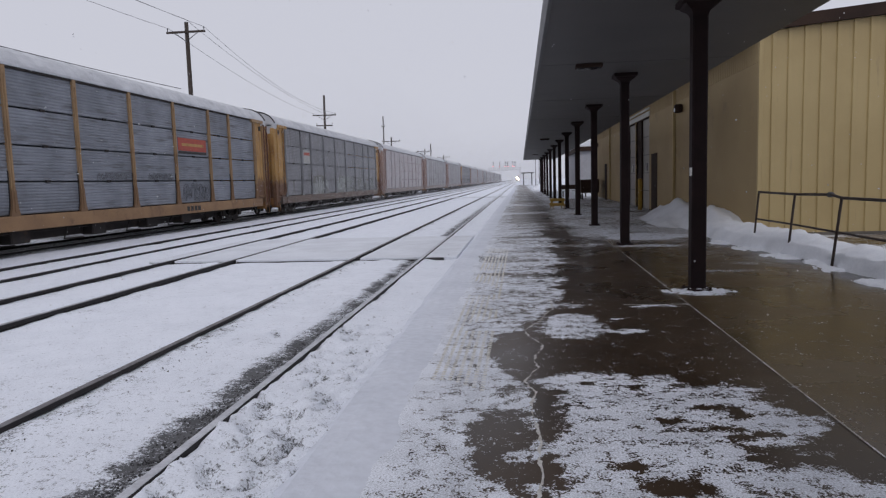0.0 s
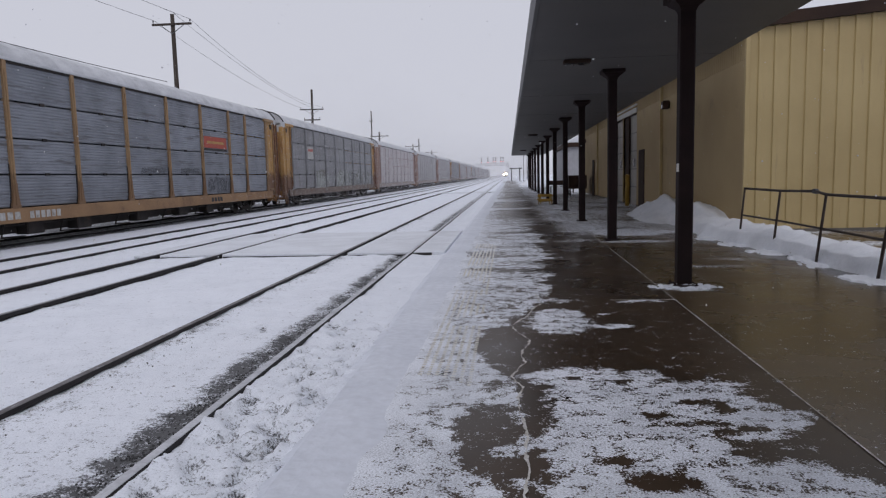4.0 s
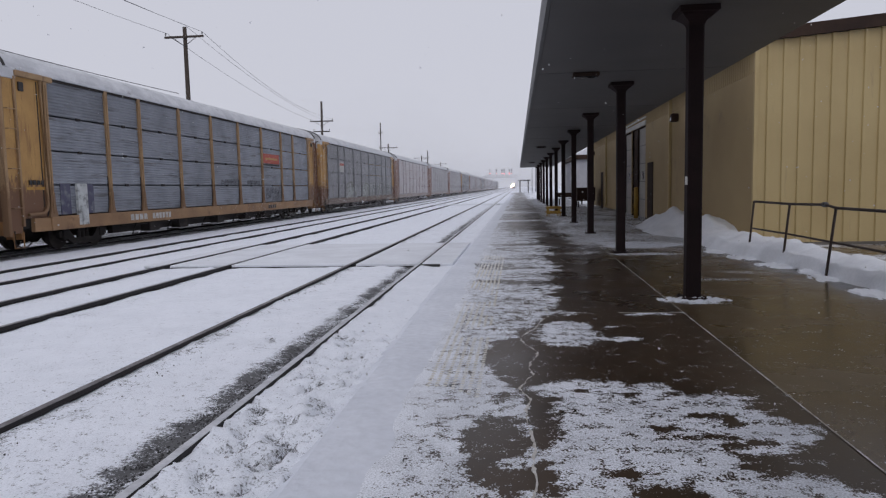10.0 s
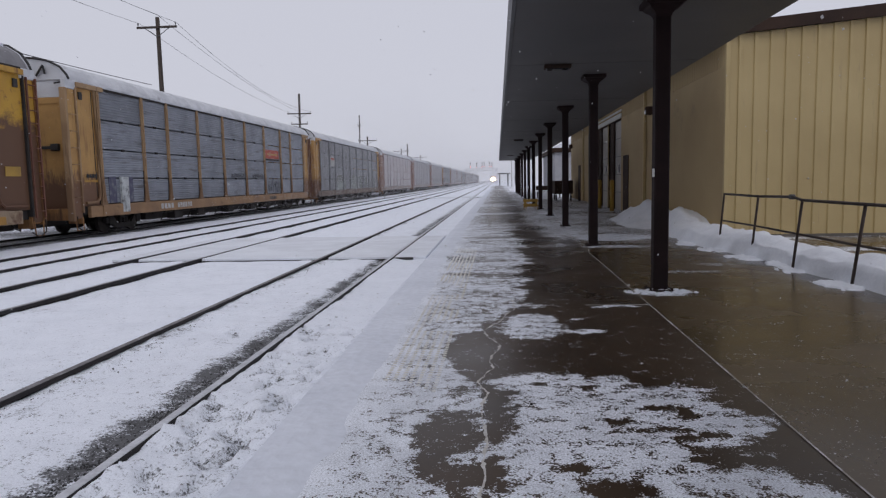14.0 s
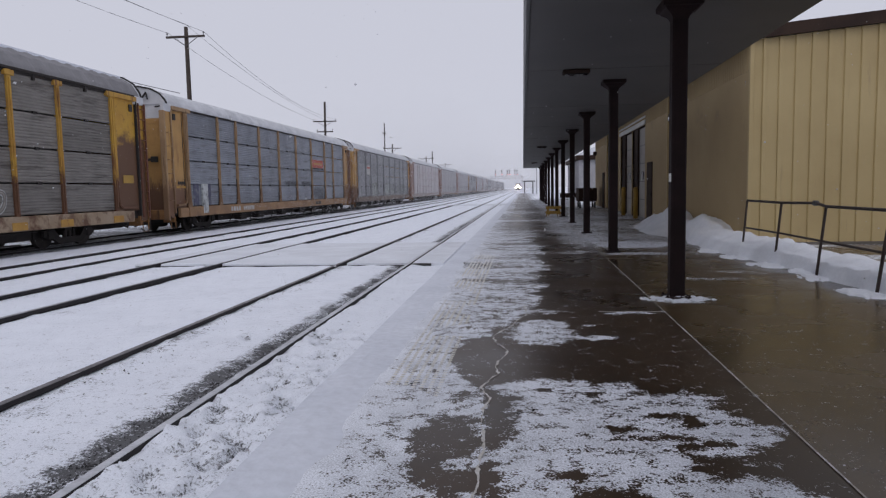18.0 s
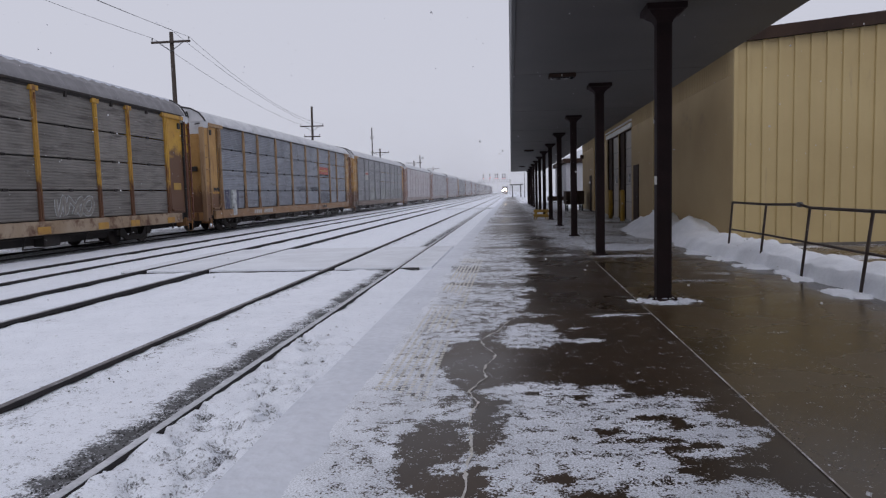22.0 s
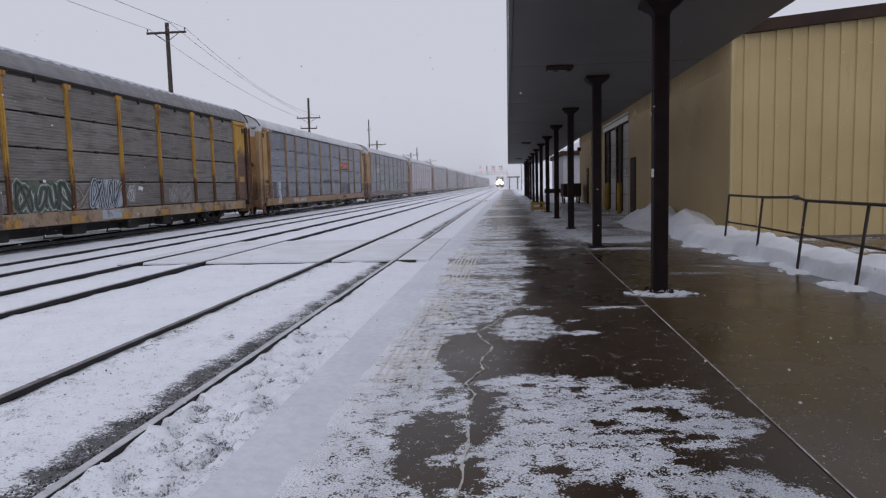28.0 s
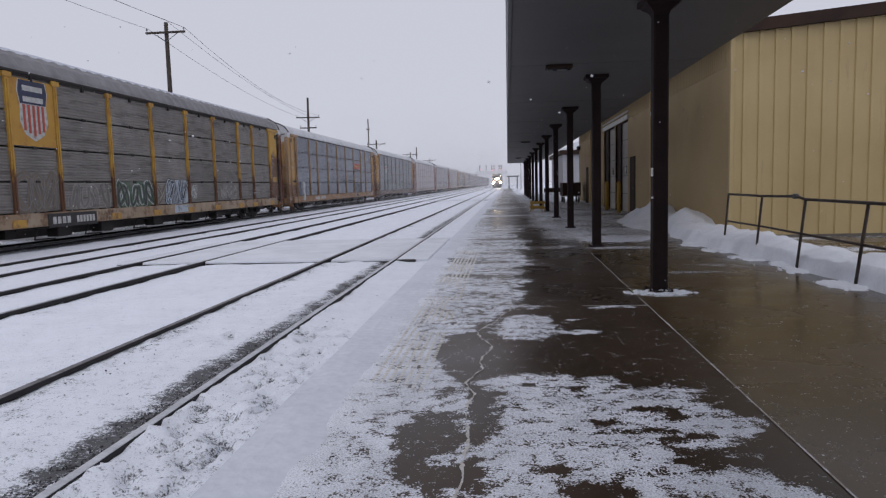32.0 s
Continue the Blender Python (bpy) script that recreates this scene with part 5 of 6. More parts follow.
        # on the yellow-post car the runner is coloured dark for a shaded gap
        part("door_runner", shared(("runner", s), lambda: slab(-0.16, 0.50, 0.80, 0.02, 0.57, 4.78), "door_runner", UNDER if rusty else edge_m), UNDER if rusty else edge_m, ob)
        part("corner_strip", shared(("strip", s), lambda: slab(-0.14, 0.10, 0.62, -0.03, 0.49, 4.70), "corner_strip", end_m), end_m, ob)
        part("corner_post", shared(("cpost", s), lambda: slab(-0.20, -0.01, 0.55, 0.015, 0.095, 4.72, 0.02), "corner_post", RUST if rusty else edge_m), RUST if rusty else edge_m, ob, "worn corner post")
        part("corner_cap", shared(("ccap", s), lambda: slab(-0.14, 0.02, 4.70, 0.0, 0.62, 4.99, 0.02), "corner_cap", ROOF_SNOW), ROOF_SNOW, ob, "pale corner cap")
        part("bay_beam", shared(("beam", s, lim), lambda: slab(-0.10, 0.55, 4.79, 0.065, wide + 0.35, 4.94), "bay_beam", edge_m), edge_m, ob, "deep beam over the end panel")
        part("bay_sill", shared(("bsill", s, lim), lambda: slab(-0.14, 0.95, 0.62, -0.01, wide + 0.1, 1.0), "bay_sill", sill_m), sill_m, ob)
        part("door_catch", shared(("catch", s), lambda: slab(-0.06, 0.72, 4.42, -0.01, 0.90, 4.66), "door_catch", PAINT_BLACK), PAINT_BLACK, bay, "black door catch")
        part("end_door", shared("enddoor", lambda: Shape().box(-1.42, -0.05, 0.75, 1.42, 0.05, 4.45, b=0.02).box(-0.03, -0.09, 0.8, 0.03, 0.09, 4.4).box(-1.4, -0.07, 4.25, 1.4, 0.07, 4.33).box(-1.3, -0.07, 2.6, 1.3, 0.07, 2.66), "end_door", end_m), end_m, ob, at=pose(0, s * (HALF - 0.3), 0))
        part("door_handle", shared(("dhandle", s), lambda: Shape().box(0.45, yy(0.25) - 0.06, 2.84, 1.05, yy(0.25) + 0.06, 2.93, b=0.01).box(0.85, yy(0.2) - 0.08, 2.78, 1.1, yy(0.2) + 0.08, 3.0, b=0.02), "door_handle", PAINT_BLACK), PAINT_BLACK, ob, "black end-door handle")
        part("gable", shared("gable", lambda: Shape().box(-1.45, -0.04, 4.45, 1.45, 0.04, 5.0), "gable", ROOF_SNOW), ROOF_SNOW, ob, "pale end above the doors", at=pose(0, s * (HALF - 0.3), 0))
        part("gable_arch", shared(("gablearch", rise), lambda: roof_end(rise), "gable_arch", ROOF_SNOW), ROOF_SNOW, ob, "pale arched gable", at=pose(0, s * (HALF - 0.24), 0))
        part("roof_rim", shared(("rim", rise), lambda: roof_rim(rise), "roof_rim", PAINT_BLACK), PAINT_BLACK, ob, "black roof edge", at=pose(0, s * (HALF - 0.2), 0))
        part("gable_arm", shared(("garm", s), lambda: Shape().tube([(0.55, yy(0.16), 5.10), (0.80, yy(0.14), 5.42)], 0.035, 5).tube([(0.80, yy(0.14), 5.42), (0.86, yy(0.14), 5.15)], 0.03, 5).tube([(1.15, yy(0.12), 4.86), (1.5, yy(0.1), 4.9)], 0.03, 5), "gable_arm", PAINT_BLACK), PAINT_BLACK, ob, "small black bracket on the gable")
        if s > 0:
            part("ladder", shared("ladder", ladder, "ladder", LADDER_RED), LADDER_RED, ob, "rusty red ladder", at=pose(WALL + 0.03, s * (HALF - 0.26), 0))
        else:
            irons = Shape()
            for k in range(6):
                z = 1.3 + k * 0.52
                irons.tube([(WALL - 0.03, yy(0.14), z), (WALL + 0.05, yy(0.16), z), (WALL + 0.05, yy(0.44), z), (WALL - 0.03, yy(0.46), z)], 0.014, 5)
            part("grab_irons", shared("irons", lambda: irons, "grab_irons", edge_m), edge_m, ob, "row of grab irons")
        part("air_hose", shared(("hose", s), lambda: Shape().tube([(0.35, yy(0.1), 0.8), (0.42, yy(-0.15), 0.42), (0.40, yy(-0.4), 0.34), (0.3, yy(-0.6), 0.55)], 0.028, 6), "air_hose", UNDER), UNDER, ob)
        part("end_step", shared(("estep", s), lambda: Shape().tube([(WALL - 0.02, yy(0.12), 0.66), (WALL, yy(0.14), 0.24), (WALL, yy(0.48), 0.24), (WALL - 0.02, yy(0.5), 0.66)], 0.02, 6).box(WALL - 0.5, yy(0.5) - 0.04, 0.45, WALL - 0.06, yy(0.5) + 0.04, 0.9), "end_step", RUST), RUST, ob, "rusty stirrup step")
        part("end_sill", shared(("esill", s), lambda: Shape().box(-WALL + 0.05, min(yy(0.0), yy(0.3)), 0.58, WALL - 0.12, max(yy(0.0), yy(0.3)), 0.95, b=0.02), "end_sill", RUST), RUST, ob)
        part("coupler", shared("coupler", lambda: Shape().box(-0.12, -0.45, 0.72, 0.12, 0.45, 0.98, b=0.03), "coupler", UNDER), UNDER, ob, at=pose(0, s * (HALF + 0.2), 0))
        truck = part("truck", shared("truck", side_frame, "truck", UNDER), UNDER, ob, "grimy bogie frame", at=pose(0, s * 9.9, 0))
        for y in (-0.89, 0.89):
            part("wheelset", shared("wheelset", wheelset, "wheelset", WHEEL), WHEEL, truck, "pair of steel wheels on an axle", at=pose(0, y, 0.42))
        if detail:
            part("grab_iron", Shape().tube([(WALL + 0.05, s * 12.9, 0.35), (WALL + 0.05, s * 13.2, 0.2), (WALL + 0.05, s * 13.5, 0.35), (WALL + 0.05, s * 13.5, 0.7)], 0.02, 6), UNDER, ob)
    pipe = Shape().tube([(WALL - 0.3, -8.2, 0.55), (WALL - 0.3, 8.2, 0.55)], 0.03, 6)
    pipe.box(WALL - 0.75, -8.3, 0.30, WALL - 0.55, 8.3, 0.7)
    for y in (-6.2, -4, -0.6, 2.5, 5):
        pipe.box(WALL - 0.6, y - 0.35, 0.26, WALL - 0.2, y + 0.35, 0.66, b=0.03)
    for y in (-7.5, -5.1, -2.2, 1.0, 3.8, 6.6):
        pipe.tube([(WALL - 0.15, y, 0.62), (WALL - 0.5, y + 0.3, 0.22), (WALL - 0.5, y + 1.2, 0.2)], 0.025, 5)
    part("brake_gear", shared("brake", lambda: pipe, "brake_gear", UNDER), UNDER, ob)
    return ob


def mark(name, parent, y0, y1, z0, z1, material, label, lift=0.0):
    """A flat painted plate on the side of a car."""
    return part(name, Shape().box(WALL - 0.05, y0, z0, WALL - 0.036 + lift, y1, z1, b=0.003), material, parent, label)


def bars(parent, y0, y1, z0, z1, n, material, label, lift=0.0):
    w = (y1 - y0) / n
    for i in range(n):
        part("letter_bar", Shape().box(WALL - 0.02, y0 + i * w + 0.12 * w, z0, WALL + 0.036 + lift, y0 + (i + 1) * w - 0.16 * w, z1), material, parent, label)


car_a = autorack("autorack car with blue-grey panels and faded orange posts", GREY_A, TAN_A, ROOF_SNOW, SILL_A, ORANGE)
car_b = autorack("grey autorack car with orange ends and pale graffiti", GREY_B, GREY_B, ROOF_SNOW, SILL_B, ORANGE, edge_m=ORANGE)
car_z = autorack("grimy grey autorack car with rusty yellow posts and graffiti", GREY_Z, YELLOW_Z, ROOF_GREY, SILL_Z, BAY_Z, True, POSTS_Z, 0.8)
car_c = autorack("pale pinkish autorack car, made paler still for haze", PINK_C, PINK_C, ROOF_SNOW, PALE_SILL, PINKISH, False, edge_m=PINKISH)
car_d = autorack("brown-grey autorack car with snowy roof, paled for haze", BROWN_D, BROWN_D, ROOF_SNOW, PALE_SILL, PINKISH, False, edge_m=PINKISH)

# signs and marks on the cars (local y is measured from the car's middle)
sg = mark("sign", car_a, 4.42, 6.75, 3.10, 3.60, PAINT_RED, "small faded red sign")
part("sign_text", Shape().box(WALL - 0.036, 4.7, 3.29, WALL - 0.030, 6.5, 3.40), ORANGE, sg)
mark("sign_plate", car_a, 4.42, 6.75, 2.99, 3.08, PAINT_BLACK, "dark strip under the sign")
bars(car_a, -8.15, -7.05, 0.72, 0.92, 4, PAINT_WHITE, "unreadable stencilled marks")
bars(car_a, -6.75, -5.42, 0.72, 0.92, 6, PAINT_WHITE, "unreadable stencilled marks")
bars(car_a, 4.65, 5.85, 0.72, 0.90, 4, PAINT_BLACK, "unreadable stencilled marks")
bars(car_a, -12.75, -12.15, 1.92, 2.04, 4, PAINT_BLACK, "unreadable stencilled marks", lift=-0.07)
part("stencil_line", Shape().box(WALL - 0.062, -12.8, 1.78, WALL - 0.055, -12.1, 1.86), YELLOW_PATCH, car_a, "short yellow stencilled line")
for y0, y1, m, l in ((-11.5, -11.05, SPRAY_VIOLET, "dark violet spray paint"), (-10.82, -10.36, SPRAY_WHITE, "pale spray paint"), (-10.28, -9.95, SPRAY_VIOLET, "dark violet spray paint")):
    mark("spray_stripe", car_a, y0, y1, 0.72 if m is SPRAY_WHITE else 1.05, 1.96, m, l, lift=0.07 if m is SPRAY_WHITE else 0.0)
for y, z, w, h, m, sd in ((5.7, 1.1, 2.1, 0.70, SPRAY_BLACK, 4), (0.1, 1.95, 1.7, 0.24, SPRAY_DARK, 6), (3.0, 1.95, 1.6, 0.24, SPRAY_DARK, 9)):
    scrawl(car_a, y, z, w, h, GREY_A, m, "faint dark scrawl of spray paint", sd)
mark("sign", car_b, -8.6, -7.3, 2.95, 3.75, PAINT_WHITE, "faded white and red sign")
mark("sign_band", car_b, -8.5, -7.4, 3.45, 3.62, PAINT_RED, "", lift=0.005)
for y, w, sd in ((-5.3, 3.4, 11), (0.6, 3.4, 13), (4.0, 3.0, 14), (6.9, 2.6, 15), (9.8, 2.2, 18)):
    scrawl(car_b, y, 0.95, w, 1.25, SPRAY_WHITE, SPRAY_BLACK if y > 2 else SPRAY_WASH, "pale spray-painted scrawl", sd, cloud=SPRAY_WASH)
for y, z, w, h, m, rim, ink, c, l, sd, k in (
    (-7.6, 1.0, 1.9, 1.2, SPRAY_DUN, SPRAY_DULL, SPRAY_DULL, None, "dull brownish scrawl", 20, 3),
    (-5.15, 1.02, 2.0, 0.86, GREY_Z, SPRAY_PALE, SPRAY_DULL, None, "dull pale scrawl", 21, 4),
    (-2.35, 1.0, 2.5, 0.92, SPRAY_GREEN, SPRAY_WHITE, SPRAY_BLACK, SPRAY_GREEN, "green and white spray-painted scrawl", 23, 4),
    (-0.75, 1.05, 0.8, 0.75, SPRAY_DUN, SPRAY_DULL, SPRAY_PALE, None, "small tan scrawl", 29, 1),
    (0.72, 0.98, 1.9, 1.05, SPRAY_BLUE, SPRAY_BLACK, SPRAY_BLACK, SPRAY_BLUE, "pale blue spray-painted scrawl", 25, 3),
    (2.1, 1.2, 0.5, 0.6, SPRAY_WHITE, SPRAY_PALE, SPRAY_DULL, None, "small white spiky scrawl", 33, 1),
    (5.85, 1.12, 1.8, 0.60, GREY_Z, SPRAY_WHITE, SPRAY_PALE, None, "white outlined scrawl", 27, 4),
):
    scrawl(car_z, y, z, w, h, m, rim, l, sd, k, c, ink)
mark("spray_drip", car_z, 0.3, 1.5, 0.68, 0.98, SPRAY_BLUE, "pale blue paint run down over the sill", lift=0.07)
mark("number_board", car_z, -7.28, -4.95, 0.57, 0.98, PAINT_BLACK, "black number board", lift=0.09)
bars(car_z, -7.12, -6.25, 0.67, 0.88, 4, PAINT_WHITE, "unreadable stencilled marks", lift=0.02)
bars(car_z, -6.0, -5.05, 0.67, 0.88, 6, PAINT_WHITE, "unreadable stencilled marks", lift=0.02)
board = mark("sign_board", car_z, -8.37, -6.58, 2.93, 4.80, BAY_SIGN, "yellow board with a striped shield", lift=0.03)
shield = [(-0.62, 0.95), (-0.35, 0.85), (0.0, 0.95), (0.35, 0.85), (0.62, 0.95), (0.72, 0.6), (0.62, 0.2), (0.66, -0.3), (0.45, -0.68), (0.0, -0.88), (-0.45, -0.68), (-0.66, -0.3), (-0.62, 0.2), (-0.72, 0.6)]
part("shield", Shape().prism([(-7.47 + 0.87 * u, 3.90 + 0.95 * v) for u, v in shield], WALL - 0.012, WALL + 0.0, axis="x"), PAINT_WHITE, board, "white shield")
part("shield_top", Shape().prism([(-7.47 + 0.87 * u * 0.96, 3.90 + 0.95 * v) for u, v in ((-0.62, 0.91), (0.62, 0.91), (0.70, 0.6), (0.62, 0.22), (-0.62, 0.22), (-0.70, 0.6))], WALL + 0.001, WALL + 0.008, axis="x"), PAINT_NAVY, board, "navy band of the shield")
for z in (0.68, 0.36):
    part("shield_text", Shape().box(WALL + 0.008, -7.88, 3.90 + z * 0.95 - 0.075, WALL + 0.011, -7.06, 3.90 + z * 0.95 + 0.075), PAINT_WHITE, board)
for i in range(5):
    u = -0.44 + i * 0.22
    part("shield_stripe", Shape().box(WALL + 0.001, -7.47 + 0.87 * (u - 0.055), 3.90 - 0.95 * (0.72 - 0.35 * abs(u)), WALL + 0.006, -7.47 + 0.87 * (u + 0.055), 3.90 + 0.19), PAINT_RED, board, "red stripe")
mark("sign", car_z, 12.15, 12.75, 1.95, 2.22, YELLOW, "small yellow plate", lift=0.0)

# the order of the cars, counted from the first coupling ahead of the blue-grey one
train = [(car_z, -42.45), (car_a, -13.95), (car_b, 14.3), (car_c, 43.0), (car_d, 71.9)]
for i in range(3, 15):
    src = (car_d, car_b, car_d, car_c)[(i * 5 + i // 3) % 4]
    train.append((copy_thing(src, pose(0, 0, 0)), 71.9 + CAR_PITCH * (i - 2)))

# ---- approaching locomotive ----
LOCO_BODY = mat("loco_paint", (0.10, 0.105, 0.12), (0.075, 0.08, 0.09), rough=0.5, bump=0.05)
LOCO_LIGHT = mat("loco_pale_band", (0.16, 0.16, 0.175), (0.13, 0.13, 0.14), rough=0.5, bump=0.05)
loco = thing("locomotive", pose(TRACKS[0], 640, RAIL_TOP), "approaching diesel locomotive with bright headlights", "locomotive")
part("body", Shape().prism([(-1.52, 1.1), (1.52, 1.1), (1.52, 3.9), (1.15, 4.4), (-1.15, 4.4), (-1.52, 3.9)], 3.2, 20.5), LOCO_BODY, loco)
part("cab", Shape().prism([(-1.5, 1.1), (1.5, 1.1), (1.5, 3.95), (1.1, 4.42), (-1.1, 4.42), (-1.5, 3.95)], 1.4, 3.2), LOCO_LIGHT, loco, "pale cab front")
part("nose", Shape().prism([(-0.05, 0.9), (1.45, 0.9), (1.45, 3.0), (0.35, 2.85), (-0.05, 2.5)], -1.25, 1.25, axis="x"), LOCO_LIGHT, loco, "short sloping nose")
for x in (-0.62, 0.62):
    part("windshield", Shape().box(x - 0.5, 1.36, 3.1, x + 0.5, 1.40, 3.8, b=0.01), GLASS_DARK, loco, "dark windshield")
hl = part("headlight", Shape().box(-0.46, -0.02, 2.52, 0.46, 0.3, 2.92, b=0.03), LOCO_BODY, loco, "headlight housing")
for x in (-0.2, 0.2):
    part("lamp", Shape().disc((x * 1.1, -0.05, 2.72), (0, 1, 0), 0.24, 0.04, 16), HEADLAMP, hl, "glowing headlamp")
for x in (-1.05, 1.05):
    part("ditch_light", Shape().disc((x, -0.10, 1.75), (0, 1, 0), 0.17, 0.06, 16), HEADLAMP, loco, "glowing ditch light")
part("pilot", Shape().prism([(-1.4, 0.12), (1.4, 0.12), (1.3, 0.95), (-1.3, 0.95)], -0.35, -0.1), UNDER, loco, "snow plough pilot")
part("underframe", Shape().box(-1.4, -0.1, 0.55, 1.4, 20.5, 1.1), UNDER, loco)
for y in (4.5, 16.5):
    lt = part("truck", Shape().box(-1.15, y - 1.9, 0.3, 1.15, y + 1.9, 0.75, b=0.05), UNDER, loco)
    for d in (-1.3, 0, 1.3):
        part("wheelset", shared("wheelset", wheelset, "wheelset", WHEEL), WHEEL, lt, at=pose(0, y + d, 0.45))

# ---- line-side poles and wires ----
POLE_X = -20.4


def insulator(s, x, z):
    s.tube([(x, 0, z), (x, 0, z + 0.09)], 0.02, 6).tube([(x, 0, z + 0.09), (x, 0, z + 0.20)], 0.05, 8, r2=0.035)


def utility_pole(x, y, top, arms, label, lean=0.0, thin=1.0):
    ob = thing("utility_pole", pose(x, y, -0.3, 0, lean, 0), label, "utility pole", group="line-side poles")
    part("shaft", Shape().tube([(0, 0, -0.5), (0, 0, top + 0.3)], 0.17 * thin, 10, r2=0.115 * thin), WOOD, ob, smooth=True)
    for z, half, brace in arms:
        z += 0.3
        a = part("crossarm", Shape().box(-half, -0.19, z - 0.06, half, -0.08, z + 0.06, b=0.01), WOOD, ob)
        for u in (-0.94, 0.94):
            if half > 0.9 or abs(u) > 0.9:
                ins = Shape()
                insulator(ins, u * half, z + 0.06)
                part("insulator", ins, STEEL, a, at=pose(0, -0.135, 0))
        if brace:
            for sx in (-1, 1):
                part("brace", Shape().tube([(sx * half * 0.6, -0.12, z - 0.06), (0, -0.12, z - 0.55)], 0.022, 6), STEEL, a)
    return ob


utility_pole(-19.7, 40.0, 11.35, ((10.75, 1.22, True),), "weathered wooden pole with one crossarm behind the train")
utility_pole(-20.9, 72.0, 10.95, ((8.85, 1.28, True), (7.75, 0.9, False)), "weathered wooden pole with two crossarms behind the train", lean=0.6)
utility_pole(-20.5, 102.0, 11.5, ((9.9, 0.25, False),), "tall thin pole with a short bracket", thin=0.7)
utility_pole(-20.5, 108.0, 8.7, ((8.05, 1.5, True),), "wooden pole with one crossarm")
utility_pole(-20.5, 156.0, 10.1, ((6.9, 0.5, False),), "tall bare wooden pole far behind the train")
utility_pole(-20.5, 146.0, 8.5, ((8.0, 1.7, True),), "wooden pole with one crossarm")
utility_pole(-20.5, 182.0, 8.4, ((7.9, 1.7, True),), "wooden pole with one crossarm")
utility_pole(-19.5, 4.0, 11.4, ((10.8, 1.22, True),), "weathered wooden pole with one crossarm behind the train")
WIRE = mat("wire", (0.10, 0.10, 0.11), (0.08, 0.08, 0.09), rough=0.7, bump=0)


def wire(a, b, sag, r=0.011):
    a, b = Vector(a), Vector(b)
    s = Shape().tube([a.lerp(b, i / 14) - Vector((0, 0, sag * 4 * (i / 14) * (1 - i / 14))) for i in range(15)], r, 5)
    return solid("overhead_wire", s, WIRE, "thin overhead wire strung between wooden poles", "wire", group="overhead wires", smooth=True)


for a, b, c in (((-20.82, 11.02), (-22.1, 9.08), 0.5), ((-19.7, 11.5), (-20.95, 9.1), 0.55), ((-18.58, 11.02), (-19.75, 9.08), 0.9)):
    wire((a[0], 40, a[1]), (b[0], 72, b[1]), c)
    wire((a[0] + 0.2, 4, a[1] + 0.05), (a[0], 40, a[1]), 0.5)
wire((-20.1, 4, 7.45), (-20.3, 40, 7.45), 0.25, 0.02)

# ---- signal bridge ----
sb = thing("signal_bridge", pose(0, 420, -0.3), "grey steel signal bridge with signal masts over the tracks", "signal bridge")
for x in (-19.2, -0.2):
    leg = Shape()
    for dx in (-0.4, 0.4):
        leg.box(x + dx - 0.09, -0.4, 0, x + dx + 0.09, 0.4, 9.0)
    for z in range(8):
        leg.tube([(x - 0.4, 0, z * 1.1), (x + 0.4, 0, z * 1.1 + 1.1)], 0.05, 5)
    part("leg", leg, HAZED_STEEL, sb)
truss = Shape().box(-19.5, -0.5, 7.4, 0.2, 0.5, 7.65).box(-19.5, -0.5, 8.8, 0.2, 0.5, 9.0)
for i in range(16):
    x = -19.4 + i * 1.22
    truss.tube([(x, 0, 7.5), (x + 0.61, 0, 8.9)], 0.07, 5).tube([(x + 0.61, 0, 8.9), (x + 1.22, 0, 7.5)], 0.07, 5)
part("truss", truss, HAZED_STEEL, sb)
for x in (-16.6, -12.6, -9.2, -7.8, -4.6, -3.2):
    mast = part("signal_mast", Shape().tube([(x, 0, 9), (x, 0, 13.2)], 0.10, 6), HAZED_STEEL, sb)
    for z in (10.2, 12.0):
        h = part("signal_head", Shape().box(x - 0.35, -0.5, z - 0.6, x + 0.35, -0.15, z + 0.6, b=0.05), STEEL, mast)
    part("red_aspect", Shape().disc((x, -0.53, 9.9), (0, 1, 0), 0.18, 0.05, 12), SIGNAL_RED, mast, "lit red signal lamp")

# ---- beyond the shed ----
far = thing("grey_building", pose(5.0, 58.0, 0), "pale grey low building with a dark roof band", "building")
part("wall", Shape().box(0.0, 0, 0, 16, 14, 3.55), GREYWALL, far)
part("roof_band", Shape().box(-0.25, -0.3, 3.55, 16.2, 14.2, 3.92, b=0.02), BROWN_TRIM, far, "dark roof band")
part("roof_snow", Shape().prism([(-0.25, 3.93), (16.2, 3.93), (16.2, 4.6), (1.2, 4.6)], -0.2, 14), SNOW_CLEAN, far, "snow on the roof")
for i in range(1, 4):
    part("window", Shape().box(1.0 + i * 3.4, -0.03, 1.0, 2.6 + i * 3.4, 0.0, 2.3, b=0.01), GLASS_DARK, far)
shelter = thing("platform_shelter", pose(1.6, 150, 0), "small dark shelter far down the platform", "shelter")
part("roof", Shape().box(-1.4, -2, 2.6, 1.4, 2, 2.85, b=0.03), STEEL, shelter)
for x in (-0.9, 0.9):
    part("post", Shape().box(x - 0.12, -1.5, 0, x + 0.12, 1.5, 2.6), STEEL, shelter)
for y, h in ((112.0, 5.6), (138.0, 6.0)):
    lp = thing("lamp_post", pose(3.1, y, 0), "grey steel lamp post on the snowy platform", "lamp post", group="lamp posts")
    part("pole", Shape().tube([(0, 0, 0), (0, 0, h)], 0.07, 8, r2=0.05), STEEL, lp, smooth=True)
    part("head", Shape().box(-0.55, -0.12, h, 0.1, 0.12, h + 0.12, b=0.03), STEEL, lp)

